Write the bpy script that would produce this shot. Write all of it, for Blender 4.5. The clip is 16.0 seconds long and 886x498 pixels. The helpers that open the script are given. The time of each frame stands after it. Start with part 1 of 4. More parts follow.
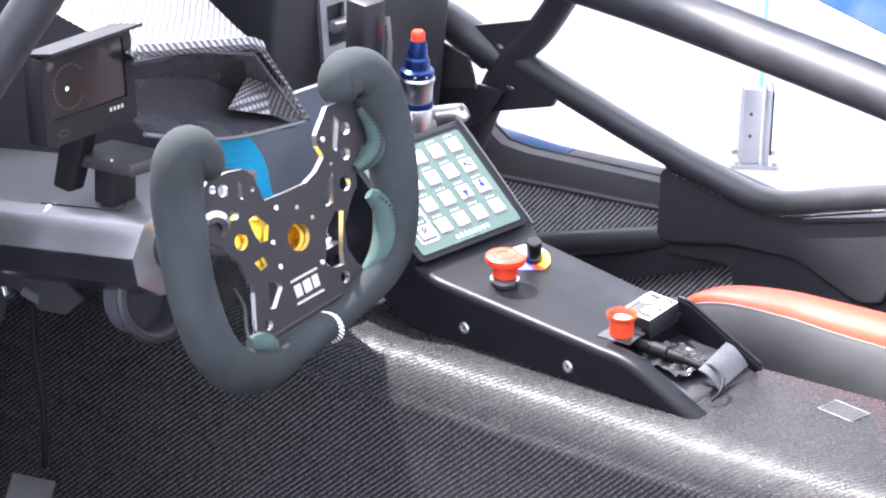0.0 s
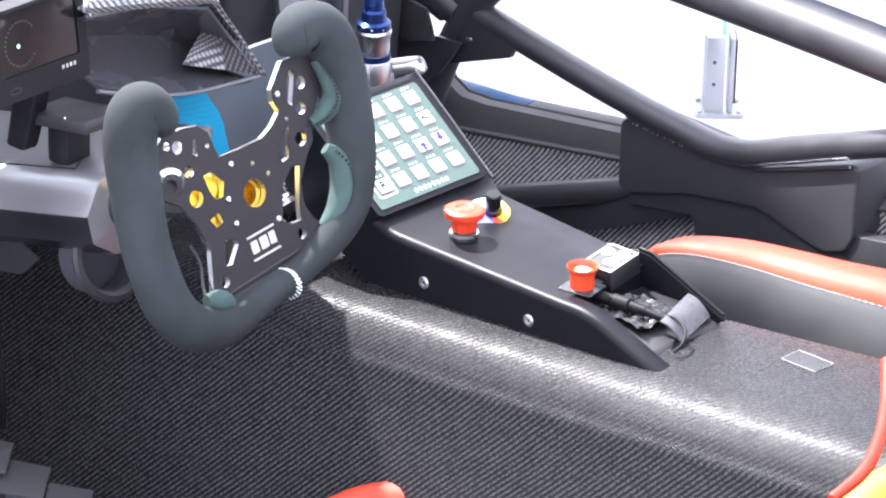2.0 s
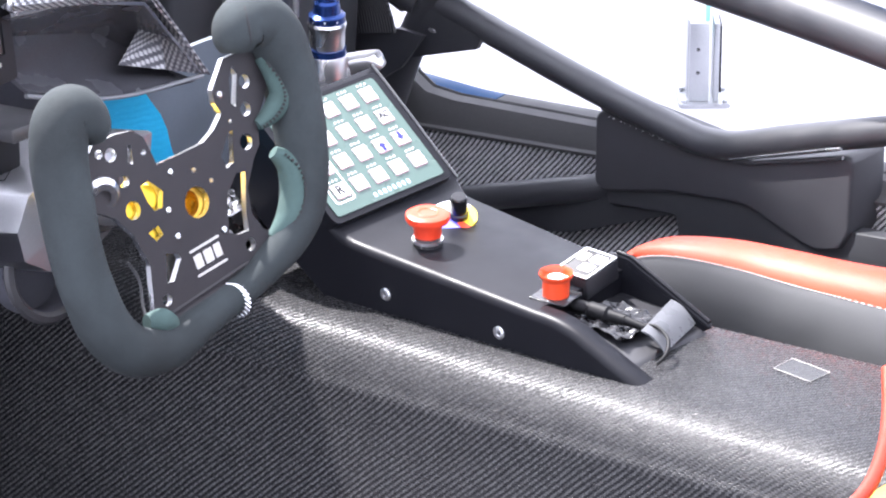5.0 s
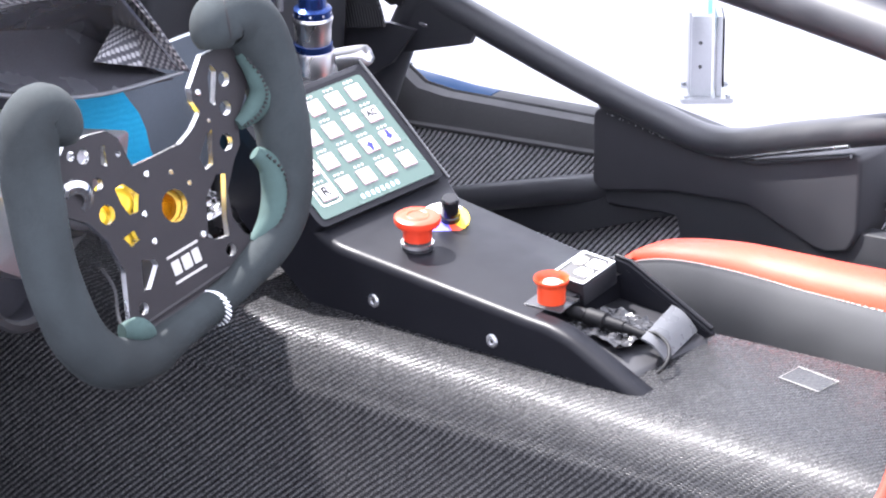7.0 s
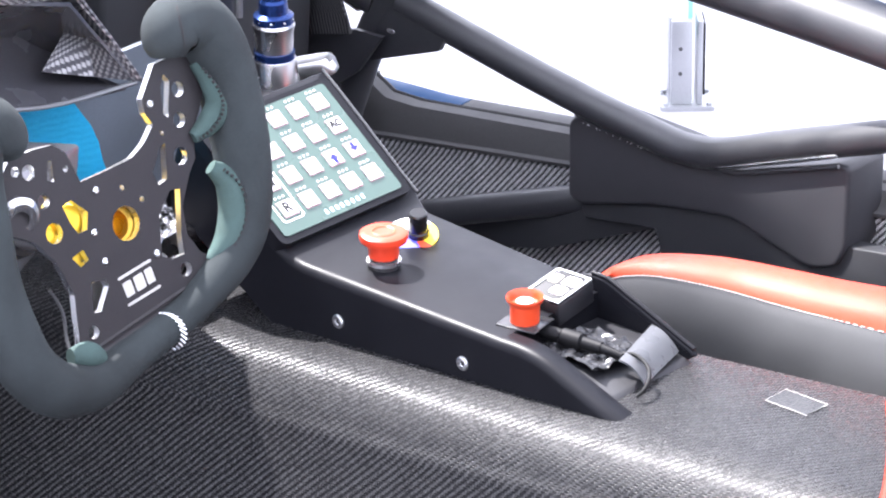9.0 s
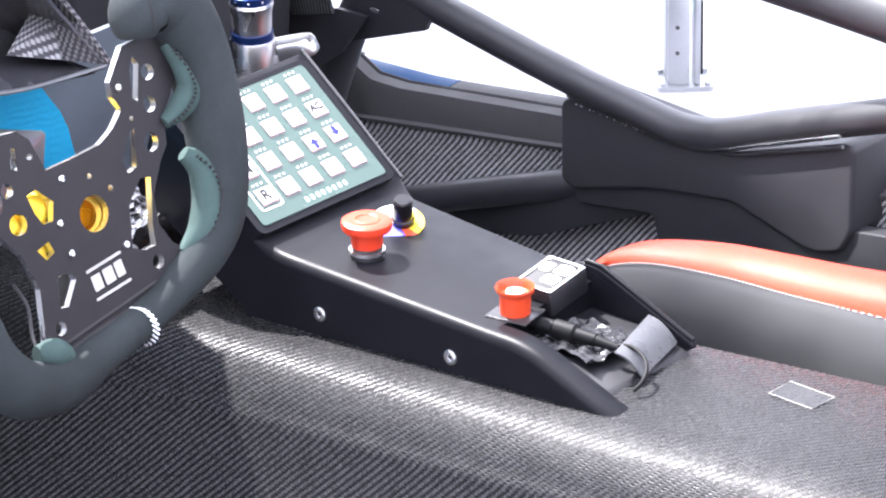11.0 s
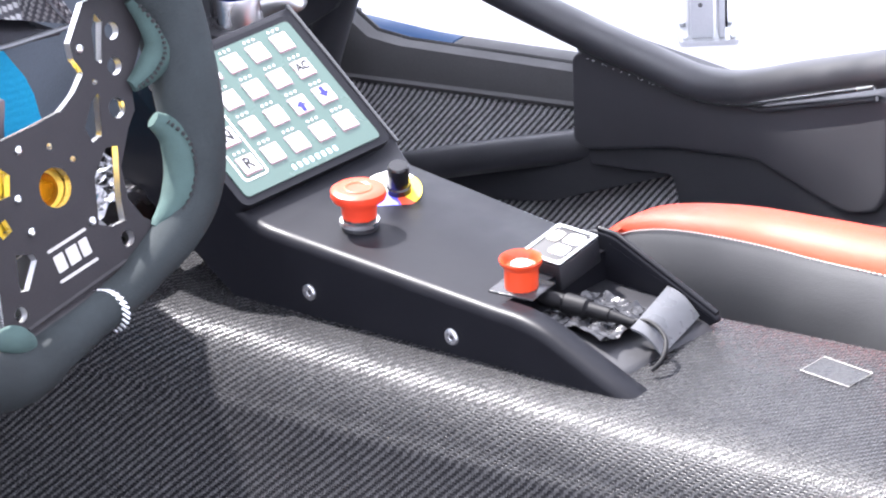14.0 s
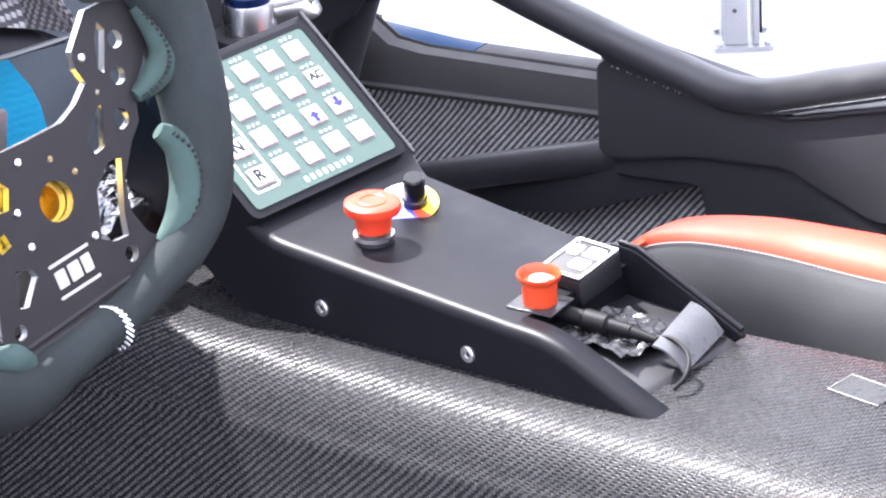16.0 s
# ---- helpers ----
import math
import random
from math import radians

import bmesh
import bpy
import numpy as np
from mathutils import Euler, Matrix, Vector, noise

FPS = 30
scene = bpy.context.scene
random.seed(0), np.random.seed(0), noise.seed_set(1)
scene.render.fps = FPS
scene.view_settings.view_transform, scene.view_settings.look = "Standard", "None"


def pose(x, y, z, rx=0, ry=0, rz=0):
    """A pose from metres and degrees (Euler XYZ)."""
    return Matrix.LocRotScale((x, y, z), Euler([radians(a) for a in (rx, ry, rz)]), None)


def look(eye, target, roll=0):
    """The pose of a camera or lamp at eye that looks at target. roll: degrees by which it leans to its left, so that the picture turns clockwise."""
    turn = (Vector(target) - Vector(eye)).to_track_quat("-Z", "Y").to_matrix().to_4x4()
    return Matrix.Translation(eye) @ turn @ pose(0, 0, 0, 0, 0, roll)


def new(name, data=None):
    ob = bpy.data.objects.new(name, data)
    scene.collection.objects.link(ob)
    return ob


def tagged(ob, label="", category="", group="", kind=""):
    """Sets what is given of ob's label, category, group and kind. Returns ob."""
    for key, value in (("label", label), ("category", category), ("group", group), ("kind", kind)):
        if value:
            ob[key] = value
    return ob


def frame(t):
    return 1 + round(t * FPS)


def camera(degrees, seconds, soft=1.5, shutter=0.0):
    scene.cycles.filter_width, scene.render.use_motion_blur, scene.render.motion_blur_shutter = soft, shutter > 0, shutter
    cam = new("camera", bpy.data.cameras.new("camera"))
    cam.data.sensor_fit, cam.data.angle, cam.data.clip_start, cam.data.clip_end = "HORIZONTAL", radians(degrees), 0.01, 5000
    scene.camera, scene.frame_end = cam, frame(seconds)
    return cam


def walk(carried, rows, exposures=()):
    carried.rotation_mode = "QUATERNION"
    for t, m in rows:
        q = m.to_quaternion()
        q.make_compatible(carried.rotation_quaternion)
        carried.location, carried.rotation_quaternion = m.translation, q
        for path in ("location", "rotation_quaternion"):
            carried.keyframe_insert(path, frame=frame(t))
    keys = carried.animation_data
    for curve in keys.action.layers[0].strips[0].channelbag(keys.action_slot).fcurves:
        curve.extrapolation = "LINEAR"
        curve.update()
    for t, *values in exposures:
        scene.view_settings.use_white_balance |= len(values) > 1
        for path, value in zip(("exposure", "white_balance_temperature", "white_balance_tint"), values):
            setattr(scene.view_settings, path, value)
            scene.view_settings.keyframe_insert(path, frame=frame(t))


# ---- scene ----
cam = camera(12.00, 16.0, soft=2.1)
PATH = [
    (0.0, pose(2.6029, -2.7408, 2.3966, 66.254, -1.695, 44.635)),
    (0.5, pose(2.6143, -2.7424, 2.4000, 66.060, -1.351, 44.343)),
    (1.0, pose(2.6121, -2.7388, 2.3974, 65.902, -1.253, 44.159)),
    (1.5, pose(2.6123, -2.7364, 2.3965, 65.757, -1.165, 44.055)),
    (2.0, pose(2.5881, -2.7047, 2.3835, 65.611, -1.138, 43.991)),
    (2.5, pose(2.5597, -2.6672, 2.3659, 65.591, -0.849, 43.840)),
    (3.0, pose(2.5346, -2.6328, 2.3493, 65.615, -0.705, 43.708)),
    (3.5, pose(2.5066, -2.5954, 2.3301, 65.618, -0.563, 43.625)),
    (4.0, pose(2.4713, -2.5492, 2.3063, 65.613, -0.274, 43.491)),
    (6.5, pose(2.3426, -2.3883, 2.2228, 65.449, 0.261, 43.362)),
    (7.0, pose(2.3164, -2.3558, 2.2079, 65.448, 0.297, 43.348)),
    (7.5, pose(2.2901, -2.3262, 2.1936, 65.467, 0.310, 43.308)),
    (8.0, pose(2.2586, -2.2852, 2.1743, 65.518, 0.343, 43.260)),
    (8.5, pose(2.2339, -2.2552, 2.1570, 65.569, 0.481, 43.126)),
    (9.0, pose(2.2106, -2.2273, 2.1400, 65.564, 0.501, 42.983)),
    (11.5, pose(2.0852, -2.0741, 2.0540, 65.270, 1.130, 42.730)),
    (12.0, pose(2.0509, -2.0348, 2.0309, 65.204, 1.289, 42.689)),
    (12.5, pose(2.0300, -2.0059, 2.0146, 65.179, 1.510, 42.694)),
    (13.0, pose(2.0089, -1.9735, 1.9972, 65.040, 1.728, 42.697)),
    (13.5, pose(1.9871, -1.9429, 1.9806, 64.939, 1.968, 42.713)),
    (14.0, pose(1.9634, -1.9092, 1.9623, 64.875, 2.199, 42.748)),
    (14.5, pose(1.9439, -1.8832, 1.9507, 64.719, 2.381, 42.778)),
    (15.0, pose(1.9260, -1.8528, 1.9333, 64.715, 2.559, 42.895)),
    (15.5, pose(1.9175, -1.8316, 1.9251, 64.732, 2.625, 43.092)),
    (16.0, pose(1.9199, -1.8323, 1.9275, 64.980, 2.566, 43.292)),
]
walk(cam, PATH)

# ---- world and light ----
world = bpy.data.worlds.new("hall")
scene.world = world
world.use_nodes = True
wbg = world.node_tree.nodes["Background"]
wbg.inputs[0].default_value = (0.81, 0.83, 1.0, 1)
wbg.inputs[1].default_value = 2.35
scene.view_settings.exposure = 1.04


def lamp(name, kind, m, energy, colour=(1, 1, 1), size=0.1, cone=24, blend=0.35):
    data = bpy.data.lights.new(name, kind)
    data.energy, data.color = energy, colour
    if kind == "SUN":
        data.angle = size
    if kind == "SPOT":
        data.shadow_soft_size, data.spot_size, data.spot_blend = size, radians(cone), blend
    ob = new(name, data)
    ob.matrix_world = m
    return ob


# spotlights of the hall: one ahead over the dashboard, one over the driver's side on the passenger's seat
COCKPIT = Vector((0.10, -0.14, 0.62))
AHEAD = Vector((-0.59, 0.125, 0.80)).normalized()
lamp("hall_spotlight", "SPOT", look(COCKPIT + AHEAD * 6, COCKPIT), 4700, (1.0, 0.965, 0.985), 0.06, 9.2, 0.3)
# The seat spot's cone edge stands in for a shadow edge across seat and box.
SEATS = Vector((0.675, 0.814, 1.322))
ASIDE = Vector((-0.53, -0.47, 0.71)).normalized()
lamp("seat_spotlight", "SPOT", look(SEATS + ASIDE * 6, SEATS), 3300, (1.0, 0.97, 0.97), 0.05, 18.9, 0.04)


# ---- materials ----
def base_material(name, colour, rough=0.5, metal=0.0, coat=0.0, spec=0.5):
    m = bpy.data.materials.new(name)
    m.use_nodes = True
    b = m.node_tree.nodes["Principled BSDF"]
    b.inputs["Base Color"].default_value = (*colour, 1)
    b.inputs["Roughness"].default_value = rough
    b.inputs["Metallic"].default_value = metal
    b.inputs["Coat Weight"].default_value = coat
    b.inputs["Coat Roughness"].default_value = 0.28
    b.inputs["Specular IOR Level"].default_value = spec
    return m


def worn(name, colour, rough=0.5, metal=0.0, coat=0.0, spec=0.5, grain=900.0, stain=14.0, vary=0.25, bump=0.15, rvary=0.12):
    """A surface with fine grain and larger stains, in metres of the thing."""
    m = base_material(name, colour, rough, metal, coat, spec)
    nt = m.node_tree
    b = nt.nodes["Principled BSDF"]
    tc = nt.nodes.new("ShaderNodeTexCoord")
    fine = nt.nodes.new("ShaderNodeTexNoise")
    fine.inputs["Scale"].default_value, fine.inputs["Detail"].default_value = grain, 3
    big = nt.nodes.new("ShaderNodeTexNoise")
    big.inputs["Scale"].default_value, big.inputs["Detail"].default_value = stain, 5
    for n in (fine, big):
        nt.links.new(tc.outputs["Object"], n.inputs["Vector"])
    mix = nt.nodes.new("ShaderNodeMath")
    mix.operation = "ADD"
    nt.links.new(fine.outputs["Fac"], mix.inputs[0])
    nt.links.new(big.outputs["Fac"], mix.inputs[1])
    ramp = nt.nodes.new("ShaderNodeMapRange")
    ramp.inputs["From Min"].default_value, ramp.inputs["From Max"].default_value = 0.6, 1.4
    ramp.inputs["To Min"].default_value, ramp.inputs["To Max"].default_value = 1 - vary, 1 + vary
    nt.links.new(mix.outputs[0], ramp.inputs["Value"])
    col = nt.nodes.new("ShaderNodeVectorMath")
    col.operation = "SCALE"
    col.inputs[0].default_value = colour
    nt.links.new(ramp.outputs[0], col.inputs["Scale"])
    nt.links.new(col.outputs[0], b.inputs["Base Color"])
    rr = nt.nodes.new("ShaderNodeMapRange")
    rr.inputs["From Min"].default_value, rr.inputs["From Max"].default_value = 0.3, 0.7
    rr.inputs["To Min"].default_value, rr.inputs["To Max"].default_value = max(rough - rvary, 0.03), min(rough + rvary, 1)
    nt.links.new(big.outputs["Fac"], rr.inputs["Value"])
    nt.links.new(rr.outputs[0], b.inputs["Roughness"])
    bp = nt.nodes.new("ShaderNodeBump")
    bp.inputs["Strength"].default_value, bp.inputs["Distance"].default_value = bump, 0.0006
    nt.links.new(fine.outputs["Fac"], bp.inputs["Height"])
    nt.links.new(bp.outputs[0], b.inputs["Normal"])
    return m


def carbon(name, tow=0.0026, dark=0.010, light=0.055, rough=0.33, coat=0.05, turn=0.0, bump=0.55, metal=0.5, flip=False):
    """Carbon cloth in a two-by-two twill, laid by the UV map, whose unit is a metre. dark and light put the tows' sheen
    into the colour.
    """
    m = base_material(name, (0.03, 0.03, 0.032), rough, 0.0, coat)
    nt = m.node_tree
    b = nt.nodes["Principled BSDF"]

    def math_node(op, a, c=None, d=None):
        n = nt.nodes.new("ShaderNodeMath")
        n.operation = op
        for k, v in enumerate((a, c, d)):
            if v is None:
                continue
            if isinstance(v, (int, float)):
                n.inputs[k].default_value = v
            else:
                nt.links.new(v, n.inputs[k])
        return n.outputs[0]

    uv = nt.nodes.new("ShaderNodeUVMap")
    mp = nt.nodes.new("ShaderNodeMapping")
    mp.inputs["Scale"].default_value = (1 / tow, (-1 if flip else 1) / tow, 1)
    mp.inputs["Rotation"].default_value = (0, 0, turn)
    wob = nt.nodes.new("ShaderNodeTexNoise")
    wob.inputs["Scale"].default_value = 9
    nt.links.new(uv.outputs[0], wob.inputs["Vector"])
    add = nt.nodes.new("ShaderNodeVectorMath")
    add.operation = "MULTIPLY_ADD"
    add.inputs[1].default_value = (0.006, 0.006, 0)
    nt.links.new(wob.outputs["Color"], add.inputs[0])
    nt.links.new(uv.outputs[0], add.inputs[2])
    nt.links.new(add.outputs[0], mp.inputs["Vector"])
    sep = nt.nodes.new("ShaderNodeSeparateXYZ")
    nt.links.new(mp.outputs[0], sep.inputs[0])
    u, v = sep.outputs[0], sep.outputs[1]
    # two-by-two twill: which tow lies on top steps along the diagonal; each tow is a rounded ribbon
    iu, iv = math_node("FLOOR", u), math_node("FLOOR", v)
    step = math_node("FLOORED_MODULO", math_node("SUBTRACT", iu, iv), 4.0)
    warp = math_node("LESS_THAN", step, 1.5)
    weft = math_node("SUBTRACT", 1.0, warp)
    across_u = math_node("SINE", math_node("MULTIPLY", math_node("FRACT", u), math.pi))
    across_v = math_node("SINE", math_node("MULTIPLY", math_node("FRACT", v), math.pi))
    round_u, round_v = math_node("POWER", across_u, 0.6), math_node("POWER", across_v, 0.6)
    height = math_node("ADD", math_node("MULTIPLY", warp, round_u), math_node("MULTIPLY", weft, math_node("MULTIPLY", round_v, 0.55)))
    big = nt.nodes.new("ShaderNodeTexNoise")
    big.inputs["Scale"].default_value, big.inputs["Detail"].default_value = 45, 4
    nt.links.new(uv.outputs[0], big.inputs["Vector"])
    tint = nt.nodes.new("ShaderNodeTexWhiteNoise")
    tint.noise_dimensions = "2D"
    cell = nt.nodes.new("ShaderNodeCombineXYZ")
    nt.links.new(iu, cell.inputs[0])
    nt.links.new(iv, cell.inputs[1])
    nt.links.new(cell.outputs[0], tint.inputs["Vector"])
    uneven = math_node("ADD", math_node("MULTIPLY", big.outputs["Fac"], 0.9), math_node("MULTIPLY_ADD", tint.outputs["Value"], 0.5, 0.3))
    # Painted sheen: warp tows brighter than weft, both dimmer at their sides.
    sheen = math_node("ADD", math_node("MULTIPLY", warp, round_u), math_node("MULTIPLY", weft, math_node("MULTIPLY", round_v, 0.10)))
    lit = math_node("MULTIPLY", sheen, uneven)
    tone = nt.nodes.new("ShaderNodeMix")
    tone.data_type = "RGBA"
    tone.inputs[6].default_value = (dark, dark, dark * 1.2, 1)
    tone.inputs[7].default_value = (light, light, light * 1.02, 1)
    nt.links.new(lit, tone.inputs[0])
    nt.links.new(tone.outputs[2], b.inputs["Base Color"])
    nt.links.new(math_node("MULTIPLY", lit, metal), b.inputs["Metallic"])
    nt.links.new(math_node("MULTIPLY_ADD", lit, 0.40, 0.02), b.inputs["Specular IOR Level"])
    nt.links.new(math_node("MULTIPLY_ADD", tint.outputs["Value"], 0.10, rough), b.inputs["Roughness"])
    bp = nt.nodes.new("ShaderNodeBump")
    bp.inputs["Strength"].default_value, bp.inputs["Distance"].default_value = bump, 0.0007
    nt.links.new(height, bp.inputs["Height"])
    nt.links.new(bp.outputs[0], b.inputs["Normal"])
    return m


M_FLOOR = worn("white_stage_floor", (0.40, 0.39, 0.41), 0.45, grain=300, stain=0.9, vary=0.10, bump=0.02)
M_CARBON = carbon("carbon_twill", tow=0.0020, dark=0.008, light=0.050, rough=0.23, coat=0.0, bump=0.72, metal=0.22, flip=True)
# Lighter copies of the twill: light on door, hood and side wall painted in.
M_CARBON_DOOR_LIT = carbon("carbon_twill_lit_door", tow=0.0019, dark=0.016, light=0.85, bump=0.35, metal=0.1, flip=True)
M_CARBON_DASH_LIT = carbon("carbon_twill_lit_dash", tow=0.0022, dark=0.05, light=0.46, rough=0.30, coat=0.0, bump=0.4)
M_CARBON_LINING_LIT = carbon("carbon_twill_lit_lining", tow=0.0022, dark=0.05, light=0.28, rough=0.30, coat=0.0, bump=0.4)
M_CARBON_FINE = carbon("fine_dark_twill", tow=0.0014, dark=0.018, light=0.10, rough=0.35, coat=0.0, bump=0.3, turn=0.5)
M_BLACK = worn("satin_black_plastic", (0.017, 0.017, 0.020), 0.42, vary=0.2, bump=0.1)
M_BLACK_SHELL = worn("console_black_shell", (0.0080, 0.0083, 0.0108), 0.42, vary=0.2, bump=0.10, stain=30, rvary=0.05, spec=0.14)
M_TUBE = worn("painted_black_tube", (0.024, 0.0245, 0.029), 0.46, vary=0.2, bump=0.05, stain=25, spec=0.9)
M_BOX = worn("matt_black_panel", (0.034, 0.034, 0.039), 0.55, vary=0.15, bump=0.2)
M_DARK = worn("black_footwell_paint", (0.052, 0.053, 0.066), 0.85, vary=0.2, bump=0.2)
M_SUEDE = worn("dark_green_suede", (0.029, 0.035, 0.0368), 0.92, vary=0.75, bump=0.5, grain=2200, stain=16, spec=0.25)
M_SUEDE_PALE = worn("rubbed_green_suede", (0.055, 0.088, 0.082), 0.92, vary=0.25, bump=0.5, grain=2200, stain=60, spec=0.2)
M_STITCH = base_material("black_thread", (0.015, 0.015, 0.016), 0.8)
M_ANOD = worn("black_anodised_plate", (0.024, 0.022, 0.024), 0.45, metal=0.0, spec=0.25, vary=0.2, bump=0.05, stain=50)
M_EDGE = worn("machined_aluminium", (0.78, 0.79, 0.80), 0.28, metal=1.0, vary=0.08, bump=0.1, grain=3000)
M_STEEL = worn("brushed_steel", (0.62, 0.62, 0.63), 0.3, metal=1.0, vary=0.1, bump=0.1, grain=2500)
M_GOLD = worn("gold_anodised", (0.55, 0.33, 0.05), 0.32, metal=0.9, vary=0.2, bump=0.05)
M_YELLOW = worn("yellow_anodised", (0.85, 0.55, 0.03), 0.4, metal=0.3, vary=0.1, bump=0.05)
M_BLUE_ANOD = worn("blue_anodised", (0.012, 0.035, 0.14), 0.32, metal=0.75, vary=0.2, bump=0.05)
M_RED = worn("red_plastic", (0.68, 0.05, 0.018), 0.38, vary=0.06, bump=0.05)
M_ORANGE_CUP = worn("orange_red_plastic", (0.66, 0.062, 0.018), 0.35, vary=0.06, bump=0.05)
M_ORANGE = worn("orange_leatherette", (0.50, 0.042, 0.015), 0.5, vary=0.1, bump=0.5, grain=1400)
M_YELLOW_SEAT = worn("yellow_leatherette", (0.85, 0.36, 0.03), 0.5, vary=0.1, bump=0.5, grain=1400)
M_GREY_SEAT = worn("dark_grey_leatherette", (0.048, 0.049, 0.052), 0.55, vary=0.15, bump=0.5, grain=1200)
M_WHITE = worn("white_key_cap", (0.66, 0.65, 0.66), 0.45, vary=0.05, bump=0.03)
M_PINKRIM = base_material("key_well", (0.35, 0.20, 0.22), 0.5)
M_GREEN = worn("green_keypad_film", (0.052, 0.092, 0.077), 0.28, vary=0.05, bump=0.02, coat=0.2)
M_INK = base_material("black_ink", (0.01, 0.01, 0.012), 0.6)
M_BLUE_INK = base_material("blue_ink", (0.02, 0.02, 0.35), 0.6)
M_PALE_INK = base_material("pale_blue_ink", (0.55, 0.75, 0.85), 0.6)
M_GREY_INK = base_material("grey_ink", (0.45, 0.435, 0.41), 0.6)
M_GREEN_INK = base_material("green_ink", (0.03, 0.55, 0.30), 0.6)
M_D_WHITE = base_material("dial_white", (0.82, 0.80, 0.82), 0.4)
M_D_BLUE = base_material("dial_blue", (0.10, 0.10, 0.55), 0.4)
M_D_YELLOW = base_material("dial_yellow", (0.85, 0.60, 0.03), 0.4)
M_D_RED = base_material("dial_red", (0.70, 0.08, 0.03), 0.4)
M_CAR_BLUE = worn("blue_car_paint", (0.003, 0.042, 0.125), 0.45, vary=0.06, bump=0.02, spec=0.1)
M_PAD_BLUE = worn("blue_pad_colour", (0.01, 0.36, 0.62), 0.7, vary=0.2, bump=0.6, grain=1000)
M_CLOTH_DARK = worn("charcoal_padded_cloth", (0.085, 0.10, 0.12), 0.7, vary=0.25, bump=0.5, grain=1000)
M_SCREEN = worn("dark_display_glass", (0.018, 0.014, 0.014), 0.12, vary=0.1, bump=0.0, coat=0.5)
M_SILL = worn("grey_sill_plastic", (0.058, 0.058, 0.060), 0.7, vary=0.25, bump=0.2, stain=40)
M_GREY_PLATE = worn("grey_steel_plate", (0.030, 0.030, 0.033), 0.55, vary=0.2, bump=0.1)
M_SATIN = worn("satin_grey_metal", (0.20, 0.205, 0.215), 0.36, metal=0.6, vary=0.15, bump=0.1)
M_FOIL = worn("crinkled_silver_foil", (0.30, 0.30, 0.31), 0.25, metal=1.0, vary=0.1, bump=1.0, grain=120)
M_RUBBER = worn("black_rubber", (0.006, 0.006, 0.007), 0.55, vary=0.2, bump=0.1, spec=0.2)
M_KNOB = worn("gloss_black_knob", (0.006, 0.006, 0.007), 0.22, vary=0.2, bump=0.05)
M_RAMP = worn("dark_satin_plate", (0.085, 0.087, 0.092), 0.30, vary=0.2, bump=0.1, stain=40)
M_RECESS = worn("polished_dark_carbon", (0.058, 0.058, 0.066), 0.24, vary=0.3, bump=0.1, stain=25)
M_LED = bpy.data.materials.new("green_led")
M_LED.use_nodes = True
M_LED.node_tree.nodes["Principled BSDF"].inputs["Emission Color"].default_value = (0.1, 0.9, 0.25, 1)
M_LED.node_tree.nodes["Principled BSDF"].inputs["Emission Strength"].default_value = 0.8
M_VELCRO = worn("clear_hook_tape", (0.018, 0.018, 0.019), 0.35, vary=0.5, bump=1.0, grain=500, stain=300)
M_GLASS = bpy.data.materials.new("tinted_glass")
M_GLASS.use_nodes = True
gb = M_GLASS.node_tree.nodes["Principled BSDF"]
gb.inputs["Base Color"].default_value = (0.80, 0.97, 0.96, 1)
gb.inputs["Roughness"].default_value, gb.inputs["Transmission Weight"].default_value = 0.02, 1.0
M_GLASS_EDGE = base_material("glass_edge", (0.25, 0.72, 0.72), 0.15)


# ---- building helpers ----
ORIGIN = {}


def thing(name, origin, label, category, group="", kind=""):
    ob = new(name)
    ob.empty_display_size = 0.02
    ob.location = origin
    ORIGIN[ob.name] = Vector(origin)
    return tagged(ob, label, category, group, kind)


def finish(me, smooth):
    if smooth:
        me.polygons.foreach_set("use_smooth", [True] * len(me.polygons))
        me.set_sharp_from_angle(angle=radians(smooth))


def part(name, bm, material, parent, label="", smooth=38):
    """Links a bmesh, given in the world's metres, as one mesh under a thing or a part."""
    o = ORIGIN[parent.name]
    bmesh.ops.translate(bm, verts=bm.verts, vec=-o)
    me = bpy.data.meshes.new(name)
    bm.to_mesh(me)
    bm.free()
    for m in material if isinstance(material, (list, tuple)) else (material,):
        me.materials.append(m)
    finish(me, smooth)
    ob = new(name, me)
    ob.parent = parent
    ORIGIN[ob.name] = o
    return tagged(ob, label)


def single(name, bm, material, label, category, group="", kind="", smooth=38, at=None):
    """Links a bmesh as a thing of one mesh."""
    if at is None:
        lo = min(v.co.z for v in bm.verts)
        cs = [v.co for v in bm.verts]
        at = Vector((sum(c.x for c in cs) / len(cs), sum(c.y for c in cs) / len(cs), lo))
    at = Vector(at)
    bmesh.ops.translate(bm, verts=bm.verts, vec=-at)
    me = bpy.data.meshes.new(name)
    bm.to_mesh(me)
    bm.free()
    for m in material if isinstance(material, (list, tuple)) else (material,):
        me.materials.append(m)
    finish(me, smooth)
    ob = new(name, me)
    ob.location = at
    ORIGIN[ob.name] = at
    return tagged(ob, label, category, group, kind)


def frame_of(origin, xa, ya):
    """A matrix whose local x and y run along xa and ya."""
    xa = Vector(xa).normalized()
    za = xa.cross(Vector(ya)).normalized()
    ya = za.cross(xa)
    m = Matrix((xa, ya, za)).transposed().to_4x4()
    m.translation = Vector(origin)
    return m


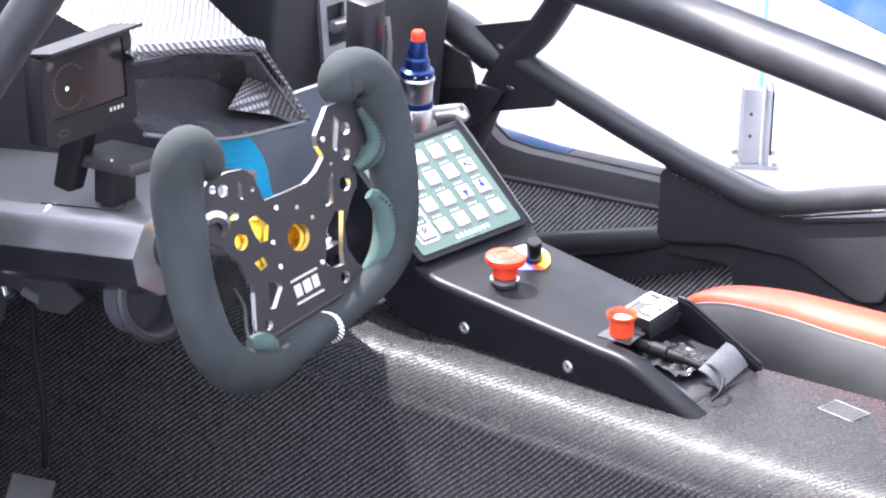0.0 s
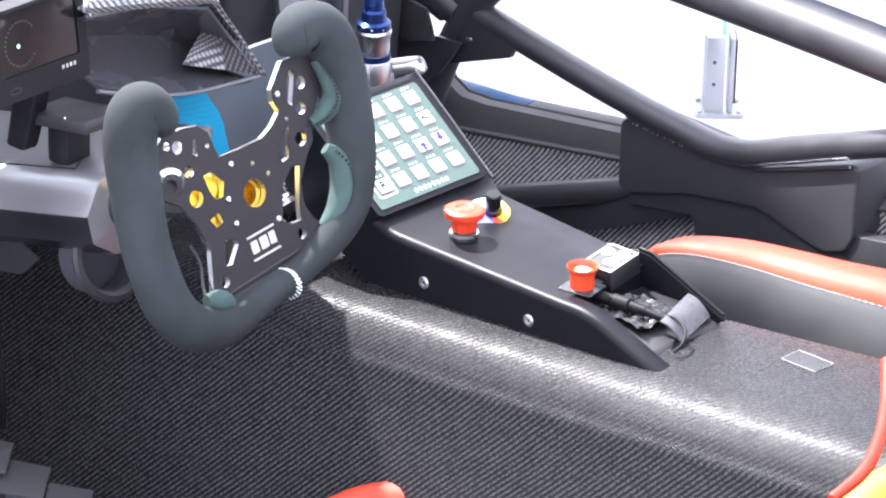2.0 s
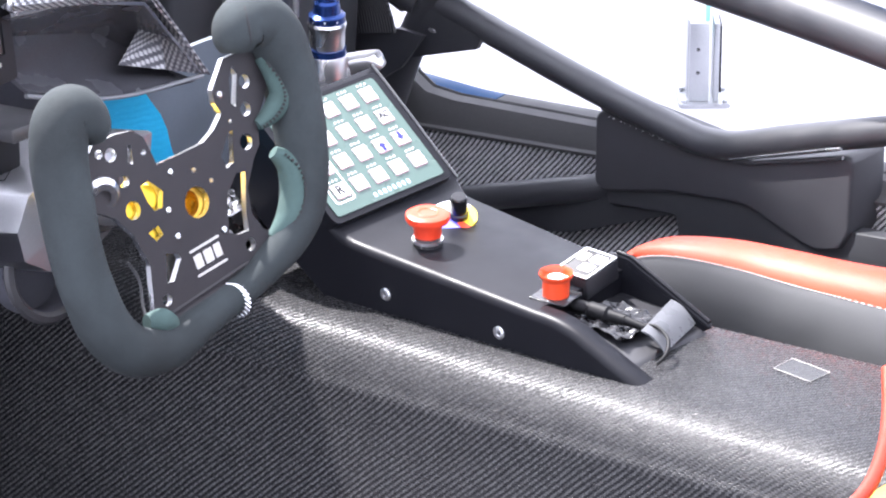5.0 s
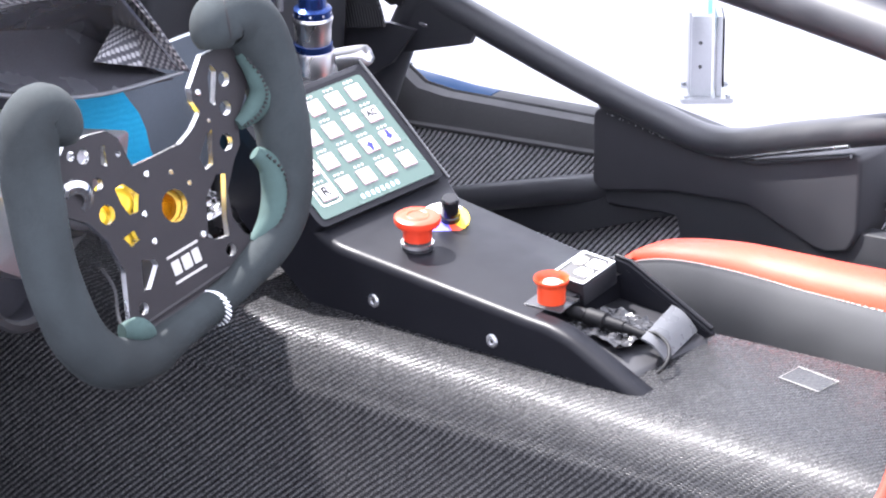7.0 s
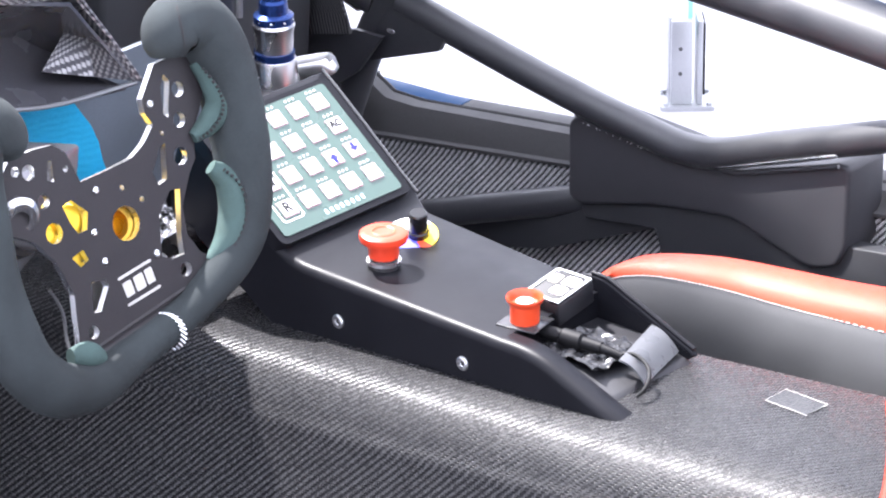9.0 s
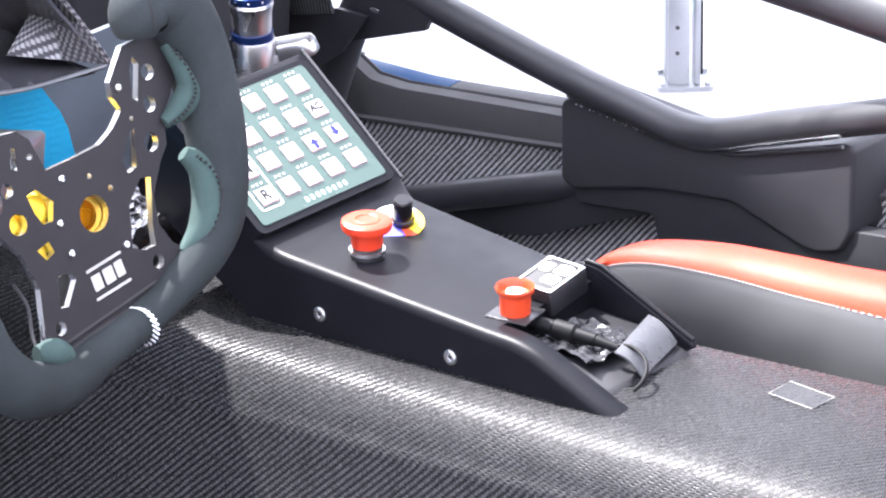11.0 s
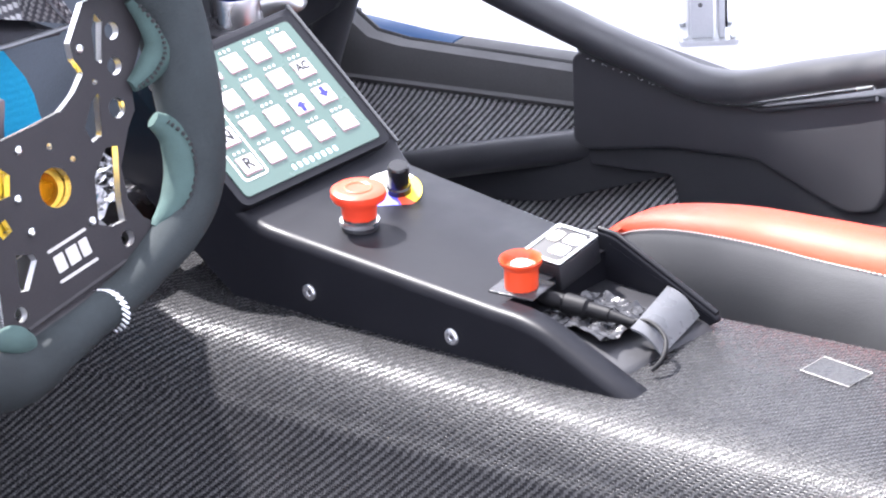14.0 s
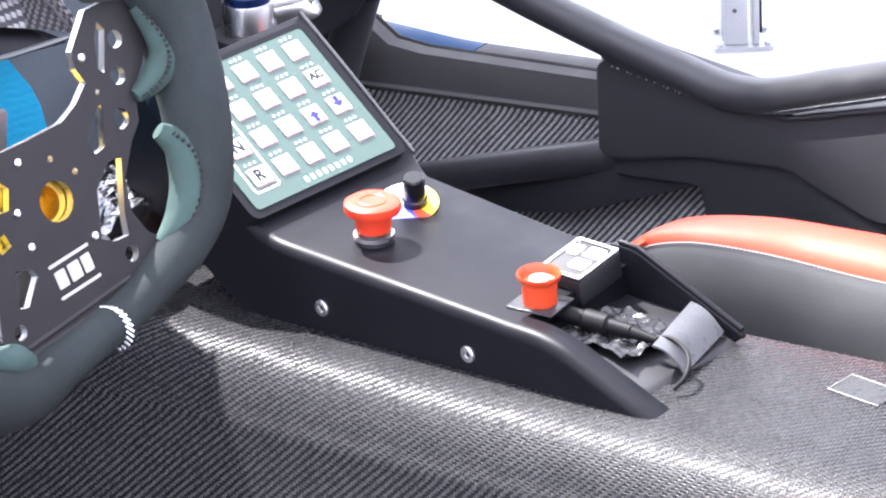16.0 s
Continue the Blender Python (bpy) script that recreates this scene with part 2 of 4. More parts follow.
def box(size, m=Matrix(), bevel=0.0, segs=2, bm=None):
    bm = bm or bmesh.new()
    made = bmesh.ops.create_cube(bm, size=1)["verts"]
    bmesh.ops.scale(bm, verts=made, vec=size)
    if bevel:
        edges = {e for v in made for e in v.link_edges}
        got = bmesh.ops.bevel(bm, geom=list(edges), offset=bevel, segments=segs, affect="EDGES", profile=0.5)
        made = list({v for f in got["faces"] for v in f.verts} | {v for v in made if v.is_valid})
        seen, todo = set(made), list(made)
        while todo:
            for e in todo.pop().link_edges:
                for v in e.verts:
                    if v not in seen:
                        seen.add(v)
                        todo.append(v)
        made = list(seen)
    bmesh.ops.transform(bm, matrix=m, verts=made)
    return bm


def lathe(profile, m=Matrix(), segs=32, bm=None, cap=True):
    """Turns (radius, height) pairs round the local z axis."""
    bm = bm or bmesh.new()
    rings = []
    for r, h in profile:
        if r < 1e-6:
            rings.append([bm.verts.new(m @ Vector((0, 0, h)))])
        else:
            rings.append([bm.verts.new(m @ Vector((r * math.cos(a), r * math.sin(a), h))) for a in (2 * math.pi * k / segs for k in range(segs))])
    for a, b in zip(rings, rings[1:]):
        for k in range(segs):
            i, j = k % len(a), (k + 1) % len(a)
            p, q = k % len(b), (k + 1) % len(b)
            loop = [a[i], a[j], b[q], b[p]]
            face = [v for n, v in enumerate(loop) if v not in loop[:n]]
            if len(face) > 2:
                bm.faces.new(face)
    for ring in (rings[0], rings[-1]):
        if len(ring) > 2 and cap:
            bm.faces.new(ring)
    bmesh.ops.recalc_face_normals(bm, faces=bm.faces)
    return bm


def spline(points, steps=8):
    """A smooth line through the points (Catmull-Rom)."""
    pts = [Vector(p) for p in points]
    out = []
    for k in range(len(pts) - 1):
        p0, p1, p2, p3 = pts[max(k - 1, 0)], pts[k], pts[k + 1], pts[min(k + 2, len(pts) - 1)]
        for s in range(steps):
            t = s / steps
            out.append(0.5 * (2 * p1 + (p2 - p0) * t + (2 * p0 - 5 * p1 + 4 * p2 - p3) * t * t + (3 * p1 - p0 - 3 * p2 + p3) * t**3))
    return out + [pts[-1]]


def tube(points, radius, segs=16, bm=None, flat=1.0, axis=None, steps=0, cap=True):
    """A round bar along points; radius: one, or one for each point. flat squashes it along axis."""
    bm = bm or bmesh.new()
    n0 = len(points)
    rs = [radius] * n0 if isinstance(radius, (int, float)) else list(radius)
    pts = [Vector(p) for p in points]
    if steps:
        rr = spline([(r, 0, 0) for r in rs], steps)
        pts, rs = spline(pts, steps), [v.x for v in rr]
    rings = []
    side = None
    for k, p in enumerate(pts):
        d = (pts[min(k + 1, len(pts) - 1)] - pts[max(k - 1, 0)]).normalized()
        if axis is not None:
            side = (Vector(axis) - d * d.dot(Vector(axis))).normalized()
        elif side is None:
            ref = Vector((0, 0, 1)) if abs(d.z) < 0.9 else Vector((1, 0, 0))
            side = d.cross(ref).normalized()
        else:
            side = (side - d * d.dot(side)).normalized()
        other = d.cross(side)
        rings.append([bm.verts.new(p + (side * math.cos(a) * flat + other * math.sin(a)) * rs[k]) for a in (2 * math.pi * j / segs for j in range(segs))])
    for a, b in zip(rings, rings[1:]):
        for j in range(segs):
            bm.faces.new((a[j], a[(j + 1) % segs], b[(j + 1) % segs], b[j]))
    if cap:
        bm.faces.new(rings[0][::-1])
        bm.faces.new(rings[-1])
    bmesh.ops.recalc_face_normals(bm, faces=bm.faces)
    return bm


def plate(outline, holes, thick, m, edge_index=1, bevel=0.0):
    """A flat plate from an outline and holes in the local xy plane, its face at z = 0 and its back at -thick; edges take the material edge_index."""
    bm = bmesh.new()
    edges = []
    for loop in [outline, *holes]:
        vs = [bm.verts.new((x, y, 0)) for x, y in loop]
        edges += [bm.edges.new((vs[k], vs[(k + 1) % len(vs)])) for k in range(len(vs))]
    bmesh.ops.triangle_fill(bm, use_beauty=True, edges=edges, normal=(0, 0, 1))
    top = list(bm.faces)
    for f in top:
        if f.normal.z < 0:
            f.normal_flip()
    rim = [e for e in bm.edges if len(e.link_faces) == 1]
    got = bmesh.ops.extrude_face_region(bm, geom=top)
    vs = [g for g in got["geom"] if isinstance(g, bmesh.types.BMVert)]
    bmesh.ops.translate(bm, verts=vs, vec=(0, 0, -thick))
    bmesh.ops.recalc_face_normals(bm, faces=bm.faces)
    for f in bm.faces:
        f.normal_update()
        if abs(f.normal.z) < 0.5:
            f.material_index = edge_index
    bmesh.ops.transform(bm, matrix=m, verts=bm.verts)
    return bm


def ring_of(x, y, r, n=16, ry=None):
    return [(x + r * math.cos(2 * math.pi * k / n), y + (ry or r) * math.sin(2 * math.pi * k / n)) for k in range(n)]


def rounded(pts, r, n=4):
    """A polygon with its corners rounded by r."""
    out = []
    for k, p in enumerate(pts):
        p, a, b = Vector(p).to_2d(), Vector(pts[k - 1]).to_2d(), Vector(pts[(k + 1) % len(pts)]).to_2d()
        ra = min(r, 0.45 * (a - p).length, 0.45 * (b - p).length)
        s, e = p + (a - p).normalized() * ra, p + (b - p).normalized() * ra
        for j in range(n + 1):
            t = j / n
            q = s * (1 - t) ** 2 + p * 2 * t * (1 - t) + e * t * t
            out.append((q.x, q.y))
    return out


def sheet(rows, thick=0.0, bm=None):
    """A surface through rows of points, with a UV map in metres along and across; thick gives it a back."""
    bm = bm or bmesh.new()
    uvl = bm.loops.layers.uv.verify()
    grid = [[bm.verts.new(p) for p in row] for row in rows]
    us, vs = [0.0], []
    mid = len(rows[0]) // 2
    for k in range(1, len(rows)):
        us.append(us[-1] + (Vector(rows[k][mid]) - Vector(rows[k - 1][mid])).length)
    for row in rows:
        acc = [0.0]
        for j in range(1, len(row)):
            acc.append(acc[-1] + (Vector(row[j]) - Vector(row[j - 1])).length)
        vs.append(acc)
    faces = []
    for k in range(len(rows) - 1):
        for j in range(len(rows[0]) - 1):
            quad = ((k, j), (k + 1, j), (k + 1, j + 1), (k, j + 1))
            f = bm.faces.new([grid[a][b] for a, b in quad])
            for loop, (a, b) in zip(f.loops, quad):
                loop[uvl].uv = (us[a], vs[a][b])
            faces.append(f)
    if thick:
        bmesh.ops.recalc_face_normals(bm, faces=faces)
        bmesh.ops.solidify(bm, geom=faces, thickness=thick)
    return bm


def prism(outline, y0, y1, bevel=0.0, segs=3):
    """A solid from an outline in x and z, from y0 to y1."""
    bm = bmesh.new()
    a = [bm.verts.new((x, y0, z)) for x, z in outline]
    b = [bm.verts.new((x, y1, z)) for x, z in outline]
    n = len(a)
    fa, fb = bm.faces.new(a), bm.faces.new(b[::-1])
    for k in range(n):
        bm.faces.new((a[k], b[k], b[(k + 1) % n], a[(k + 1) % n]))
    bmesh.ops.recalc_face_normals(bm, faces=bm.faces)
    if bevel:
        edges = list(fa.edges) + list(fb.edges)
        bmesh.ops.bevel(bm, geom=edges, offset=bevel, segments=segs, affect="EDGES", profile=0.5)
    return bm


def box_uv(bm, scale=1.0):
    """A UV map in metres by the faces' main direction."""
    uvl = bm.loops.layers.uv.verify()
    for f in bm.faces:
        n = f.normal
        k = max(range(3), key=lambda i: abs(n[i]))
        i, j = [(1, 2), (0, 2), (0, 1)][k]
        for loop in f.loops:
            loop[uvl].uv = (loop.vert.co[i], loop.vert.co[j])
    return bm


M_COLUMN = worn("brushed_column_metal", (0.44, 0.445, 0.46), 0.34, metal=1.0, vary=0.10, bump=0.03, rvary=0.04)
cb_node = M_COLUMN.node_tree.nodes["Principled BSDF"]
cb_node.inputs["Anisotropic"].default_value, cb_node.inputs["Anisotropic Rotation"].default_value = 0.9, 0.25
tan_node = M_COLUMN.node_tree.nodes.new("ShaderNodeTangent")
tan_node.direction_type, tan_node.axis = "RADIAL", "X"
M_COLUMN.node_tree.links.new(tan_node.outputs[0], cb_node.inputs["Tangent"])


M_POST = worn("dull_clamp_steel", (0.42, 0.43, 0.44), 0.4, metal=0.8, vary=0.15, bump=0.1)
M_TRIM = worn("dark_grey_trim", (0.030, 0.030, 0.033), 0.5, vary=0.25, bump=0.3, grain=600)



def ribbed(m, scale, turn):
    """Adds fine ribs to a material's relief and tone."""
    nt = m.node_tree
    tc = nt.nodes.new("ShaderNodeTexCoord")
    mp = nt.nodes.new("ShaderNodeMapping")
    mp.inputs["Rotation"].default_value = turn
    wv = nt.nodes.new("ShaderNodeTexWave")
    wv.inputs["Scale"].default_value, wv.inputs["Distortion"].default_value = scale, 4.0
    nt.links.new(tc.outputs["Object"], mp.inputs["Vector"])
    nt.links.new(mp.outputs[0], wv.inputs["Vector"])
    bp = nt.nodes.new("ShaderNodeBump")
    bp.inputs["Strength"].default_value, bp.inputs["Distance"].default_value = 0.3, 0.0006
    b = nt.nodes["Principled BSDF"]
    nt.links.new(b.inputs["Normal"].links[0].from_socket, bp.inputs["Normal"])
    nt.links.new(wv.outputs["Fac"], bp.inputs["Height"])
    nt.links.new(bp.outputs[0], b.inputs["Normal"])
    return m


ribbed(M_PAD_BLUE, 60, (0.0, 0.9, 0.0))


M_DISP = worn("display_black_case", (0.010, 0.010, 0.012), 0.5, vary=0.2, bump=0.1, spec=0.25)
M_LABEL = worn("cream_label", (0.50, 0.47, 0.40), 0.5, vary=0.15, bump=0.05)
M_FACE = worn("grey_switch_face", (0.020, 0.020, 0.022), 0.6, vary=0.2, bump=0.1)
M_STACK = worn("grey_stack_panel", (0.028, 0.029, 0.033), 0.5, vary=0.15, bump=0.15)
M_CLEAR = worn("scuffed_clear_plastic", (0.030, 0.030, 0.032), 0.14, vary=0.4, bump=0.4, grain=400)


# ---- setting: stage floor and car shell ----
bm = bmesh.new()
bmesh.ops.create_grid(bm, x_segments=8, y_segments=8, size=60)
single("ground", bm, M_FLOOR, "pale exhibition stage floor under bright light", "floor", kind="structure", smooth=0, at=(0, 0, 0))


def tunnel_row(x, n=9):
    """The transmission tunnel's section at x: it rises and drifts to the passenger's side towards the rear."""
    top, yl, yr = 0.627 + 0.091 * x, -0.012 + 0.053 * x, 0.128 + 0.07 * x
    row = [(x, yr + 0.05, top - 0.36), (x, yr + 0.012, top - 0.02), (x, yr + 0.004, top - 0.005), (x, yr - 0.008, top)]
    row += [(x, yr + (yl - yr) * k / 6, top + 0.002 * math.sin(math.pi * k / 6)) for k in range(1, 6)]
    r = 0.075
    for k in range(n + 1):
        a = radians(58) * k / n
        row.append((x, yl - r * math.sin(a), top - r * (1 - math.cos(a))))
    ye, ze = row[-1][1], row[-1][2]
    row += [(x, ye - 0.0035, ze - 0.0025), (x, ye - 0.0045, ze - 0.006)]
    ze -= 0.006
    for k in range(1, 9):
        s = k / 8
        row.append((x, ye - 0.19 * s + 0.03 * s * s, ze - 0.37 * s))
    return row


tun = sheet([tunnel_row(-0.56 + 0.04 * k) for k in range(47)], thick=-0.004)
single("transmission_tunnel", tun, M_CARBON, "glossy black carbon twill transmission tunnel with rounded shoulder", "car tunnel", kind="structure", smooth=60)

single("tunnel_front", sheet([tunnel_row(-0.96 + 0.05 * k) for k in range(9)], thick=-0.004), M_DARK, "dark front end of the tunnel in the footwell", "car tunnel", kind="structure", smooth=60)

# footwell, floor pan, firewall, sills
single("floor_pan", box((2.3, 1.5, 0.02), pose(0.15, -0.07, 0.235)), M_DARK, "dark painted car floor pan", "car floor", kind="structure", smooth=0)
single("firewall", box((0.03, 1.5, 0.75), pose(-0.98, -0.07, 0.60)), M_DARK, "dark painted firewall at the end of the footwell", "firewall", kind="structure", smooth=0)
single("driver_sill", prism(rounded([(-1.0, 0.1), (1.3, 0.1), (1.3, 0.42), (-1.0, 0.42)], 0.04), -0.86, -0.76, 0.02), M_DARK, "dark painted sill under the open driver's door", "door sill", kind="structure")
single("rear_bulkhead", box((0.03, 1.5, 0.9), pose(1.32, -0.07, 0.65)), M_DARK, "dark panel behind the seats", "bulkhead", kind="structure", smooth=0)

single("passenger_kick_panel", box((0.50, 0.02, 0.36), pose(-0.76, 0.57, 0.38)), M_TRIM, "dark grey side panel in the passenger's footwell", "kick panel", kind="structure", smooth=0)
# passenger's door: inner carbon skin with a window sill on it, blue skin outside
DOOR_Y = 0.555


def carbon_top(x):
    return 0.550 + 0.156 * (x + 0.2186)


def sill_top(x):
    return 0.5749 + 0.135 * (x + 0.237) + 7 * max(-0.455 - x, 0) ** 2


xs = [-0.52 + 0.04 * k for k in range(37)]
door = thing("passenger_door", (0, DOOR_Y, 0.25), "passenger door with carbon twill inner skin and blue outer paint", "car door")
rows = [[(x, DOOR_Y - 0.014, carbon_top(x) - 0.002), (x, DOOR_Y - 0.010, carbon_top(x) - 0.010), (x, DOOR_Y - 0.02, carbon_top(x) - 0.10), (x, DOOR_Y - 0.05, 0.36), (x, DOOR_Y - 0.07, 0.25)] for x in xs]
part("inner_skin", sheet(rows, thick=-0.003), M_CARBON_DOOR_LIT, door, "ribbed carbon twill lining, painted pale as if lit")
rows = [[(x, DOOR_Y - 0.016, carbon_top(x) + 0.001), (x, DOOR_Y - 0.008, carbon_top(x) + 0.003), (x, DOOR_Y - 0.004, sill_top(x) - 0.012), (x, DOOR_Y + 0.002, sill_top(x) - 0.002), (x, DOOR_Y + 0.012, sill_top(x))] for x in xs]
part("window_sill", sheet(rows, thick=-0.004), M_SILL, door, "scuffed grey sill trim")
part("weather_strip", tube([(x, DOOR_Y + 0.014, sill_top(x) + 0.002) for x in xs], 0.0035, 8), M_RUBBER, door, "black rubber strip")
def crest(x):
    return 0.5463 + (0.138 if x > -0.427 else 0.059) * (x + 0.427)


def outer_rows(x0, x1, n):
    out = []
    for k in range(n + 1):
        x = x0 + (x1 - x0) * k / n
        z = crest(x)
        out.append([(x, DOOR_Y + 0.018, z - 0.006), (x, DOOR_Y + 0.032, z - 0.001), (x, DOOR_Y + 0.045, z), (x, DOOR_Y + 0.07, z - 0.014), (x, DOOR_Y + 0.12, z - 0.08), (x, DOOR_Y + 0.13, 0.2)])
    return out


part("outer_skin", sheet(outer_rows(-0.80, -0.405, 12), thick=-0.003), M_CAR_BLUE, door, "glossy blue paint")
part("outer_flange", sheet(outer_rows(-0.403, 0.95, 24), thick=-0.003), M_SILL, door, "grey outer sill flange")

# crash box in the door opening
BOXOUT = [(-0.1765, 0.6302), (-0.1898, 0.6198), (-0.1902, 0.5441), (-0.1746, 0.5390), (-0.0863, 0.5646), (0.0062, 0.5793), (0.0869, 0.5589), (0.1020, 0.5580), (0.1274, 0.5669), (0.1386, 0.5876), (0.1400, 0.6664), (0.1282, 0.6678), (0.0112, 0.6270), (-0.0269, 0.6242)]
cb = thing("door_crash_box", (0, 0.5, 0.54), "matt black side impact box under the door bar", "crash box")
part("shell", prism(rounded(BOXOUT, 0.006, 3), 0.5, 0.553, 0.004), M_BOX, cb)
LOW = [(-0.1796, 0.5416), (-0.0840, 0.5663), (0.0032, 0.5811), (0.0663, 0.5791), (0.1335, 0.5873), (0.2314, 0.6024), (0.2389, 0.5273), (0.1392, 0.5250), (0.0479, 0.5198), (-0.0310, 0.5095), (-0.0797, 0.5097), (-0.0868, 0.5384), (-0.1751, 0.5240)]
part("lower_dark_panel", prism(rounded(LOW, 0.004, 2), 0.506, 0.525, 0.002), M_STACK, cb, "dark panel below the box")
# Dark strip standing in for the lower bar's shadow on the door lining.
BARC = [(-0.4245, 0.4469), (-0.1927, 0.5357), (-0.0947, 0.5570), (-0.0930, 0.5346), (-0.2309, 0.4720), (-0.3006, 0.4542), (-0.3880, 0.4362)]
part("bar_shadow_strip", prism(rounded(BARC, 0.003, 2), 0.512, 0.524, 0.001), M_STACK, cb, "dark strip in place of the bar's shadow")
part("bright_edge", tube([(-0.004, 0.4890, 0.6290), (0.0222, 0.4890, 0.6385), (0.0811, 0.4890, 0.6605), (0.1340, 0.4890, 0.6805)], [0.0008, 0.0020, 0.0024, 0.0022], 10), M_EDGE, cb, "bright metal edge")
part("top_flange", tube([(-0.1779, 0.4970, 0.6313), (-0.0243, 0.4970, 0.6234), (0.0137, 0.4970, 0.6267), (0.1307, 0.4970, 0.6670)], 0.0022, 8), M_TUBE, cb, "chipped black weld bead")
rng = random.Random(12)
for k in range(20):
    u = k / 19
    x = -0.160 + 0.135 * u + rng.uniform(-0.004, 0.004) if k < 12 else -0.030 + 0.060 * (k - 12) / 7
    z = 0.6359 - 0.067 * (x + 0.0892) if x < -0.0447 else 0.6329 + 0.18 * (x + 0.0447) if x < -0.0017 else 0.6408 + 0.386 * (x + 0.0017)
    w = rng.choice((0.0008, 0.0011, 0.0016, 0.0028))
    part("paint_chip", box((w, 0.0008, rng.uniform(0.0006, 0.0014)), pose(x, 0.4886 + rng.uniform(-0.0004, 0.0004), z - 0.0110, 0, rng.uniform(-40, 40), 0), 0.0002, 1), M_STEEL, cb, "bright chipped paint")

# ---- roll cage ----
cage = thing("roll_cage", (-0.5, 0.47, 0.25), "black painted steel roll cage with welded gussets", "roll cage")
part("door_bar", tube([(-0.3999, 0.5000, 0.6854), (-0.2223, 0.5000, 0.6537), (-0.0892, 0.5000, 0.6359), (-0.0447, 0.5000, 0.6329), (-0.0017, 0.5000, 0.6408), (0.0589, 0.5000, 0.6642), (0.1242, 0.5000, 0.6883), (0.3575, 0.5000, 0.7735)], 0.0150, 20, steps=5), M_TUBE, cage)
part("cross_bar", tube([(-0.2629, 0.5000, 0.8974), (-0.3247, 0.5000, 0.8088), (-0.3721, 0.5000, 0.7354), (-0.4257, 0.5000, 0.6723), (-0.4784, 0.5000, 0.5560), (-0.5189, 0.5000, 0.4330)], 0.017, 20, steps=5), M_TUBE, cage)
part("dash_bar", tube([(-0.6189, 0.4600, 0.7229), (-0.5290, 0.4800, 0.7193), (-0.4306, 0.5000, 0.6811)], 0.02, 20, steps=4), M_TUBE, cage)
part("pillar_bar", tube([(-0.4171, 0.4700, 0.8182), (-0.2062, 0.4700, 0.8243), (-0.0456, 0.4700, 0.8227), (0.1604, 0.4700, 0.8169), (0.4453, 0.4700, 0.8032)], 0.027, 24, steps=4), M_TUBE, cage)
part("lower_bar", tube([(-0.4885, 0.4950, 0.4253), (-0.3465, 0.5000, 0.4811), (-0.1982, 0.5220, 0.5306), (-0.1601, 0.5350, 0.5398)], 0.0145, 20, steps=4), M_TUBE, cage)
part("driver_pillar_bar", tube([(-0.4621, -0.4500, 0.5925), (-0.2682, -0.4500, 0.8659), (-0.1466, -0.4500, 1.0284), (-0.0793, -0.4500, 1.1200), (0.0613, -0.4500, 1.3255)], 0.021, 20, steps=4), M_TUBE, cage)
gus = [(-0.6128, 0.7107), (-0.5219, 0.7233), (-0.4834, 0.7082), (-0.3711, 0.7491), (-0.4005, 0.6967), (-0.4302, 0.6744), (-0.4494, 0.6667), (-0.5112, 0.6858), (-0.5707, 0.6936)]
gm = Matrix(((1, 0, 0, 0), (0, 0, 1, 0.492), (0, 1, 0, 0), (0, 0, 0, 1)))
slot = ring_of(*(-0.4228, 0.7025), 0.006, 10, 0.0025)
part("gusset", plate(gus, [slot], 0.006, gm, 0), M_TUBE, cage)
gus = [(-0.4584, 0.6109), (-0.4385, 0.6617), (-0.3957, 0.6880), (-0.3338, 0.6690), (-0.3416, 0.6538)]
slot = ring_of(*(-0.4047, 0.6580), 0.006, 10, 0.0025)
part("gusset", plate(gus, [slot], 0.006, gm, 0), M_TUBE, cage)

part("foot_gusset", plate([(-0.626, 0.614), (-0.436, 0.656), (-0.401, 0.657), (-0.434, 0.613), (-0.477, 0.582), (-0.623, 0.537)], [], 0.005, Matrix(((1, 0, 0, 0), (0, 0, 1, 0.475), (0, 1, 0, 0), (0, 0, 0, 1))), 0), M_TUBE, cage)

# pillar trim
part_rows = [[Vector((-0.600, 0.46, 0.712)).lerp(Vector((-0.4436, 0.46, 0.6909)), k / 6) for k in range(7)], [Vector((-0.590, 0.46, 0.660)).lerp(Vector((-0.436, 0.46, 0.673)), k / 6) for k in range(7)], [Vector((-0.590, 0.46, 0.614)).lerp(Vector((-0.4306, 0.46, 0.6566)), k / 6) for k in range(7)]]
single("pillar_trim", sheet(part_rows, thick=0.004), M_CARBON_FINE, "dark carbon twill trim at the base of the windscreen pillar", "pillar trim", kind="structure")

# roof side in blue over the passenger's window
rows = [[(-0.2 + 0.1 * k, 0.55, 0.877 - 0.013 * k), (-0.2 + 0.1 * k, 0.58, 0.905 - 0.010 * k), (-0.2 + 0.1 * k, 0.56, 1.0 + 0.004 * k)] for k in range(13)]
single("roof_side", sheet(rows, thick=0.004), M_CAR_BLUE, "blue painted roof side above the passenger's window", "car roof", kind="structure")

# ---- centre console ----
console = thing("centre_console", (0.05, 0.06, 0.63), "satin black centre console with keypad, emergency buttons and socket", "console")
CW = 0.128


def bent(pts, r, n=8):
    """An open line with its inner corners rounded by r."""
    out = [pts[0]]
    for a, p, b in zip(pts, pts[1:], pts[2:]):
        a, p, b = Vector(a), Vector(p), Vector(b)
        s, e = p + (a - p).normalized() * r, p + (b - p).normalized() * r
        out += [tuple(s * (1 - t) ** 2 + p * 2 * t * (1 - t) + e * t * t) for t in (k / n for k in range(n + 1))]
    return out + [pts[-1]]


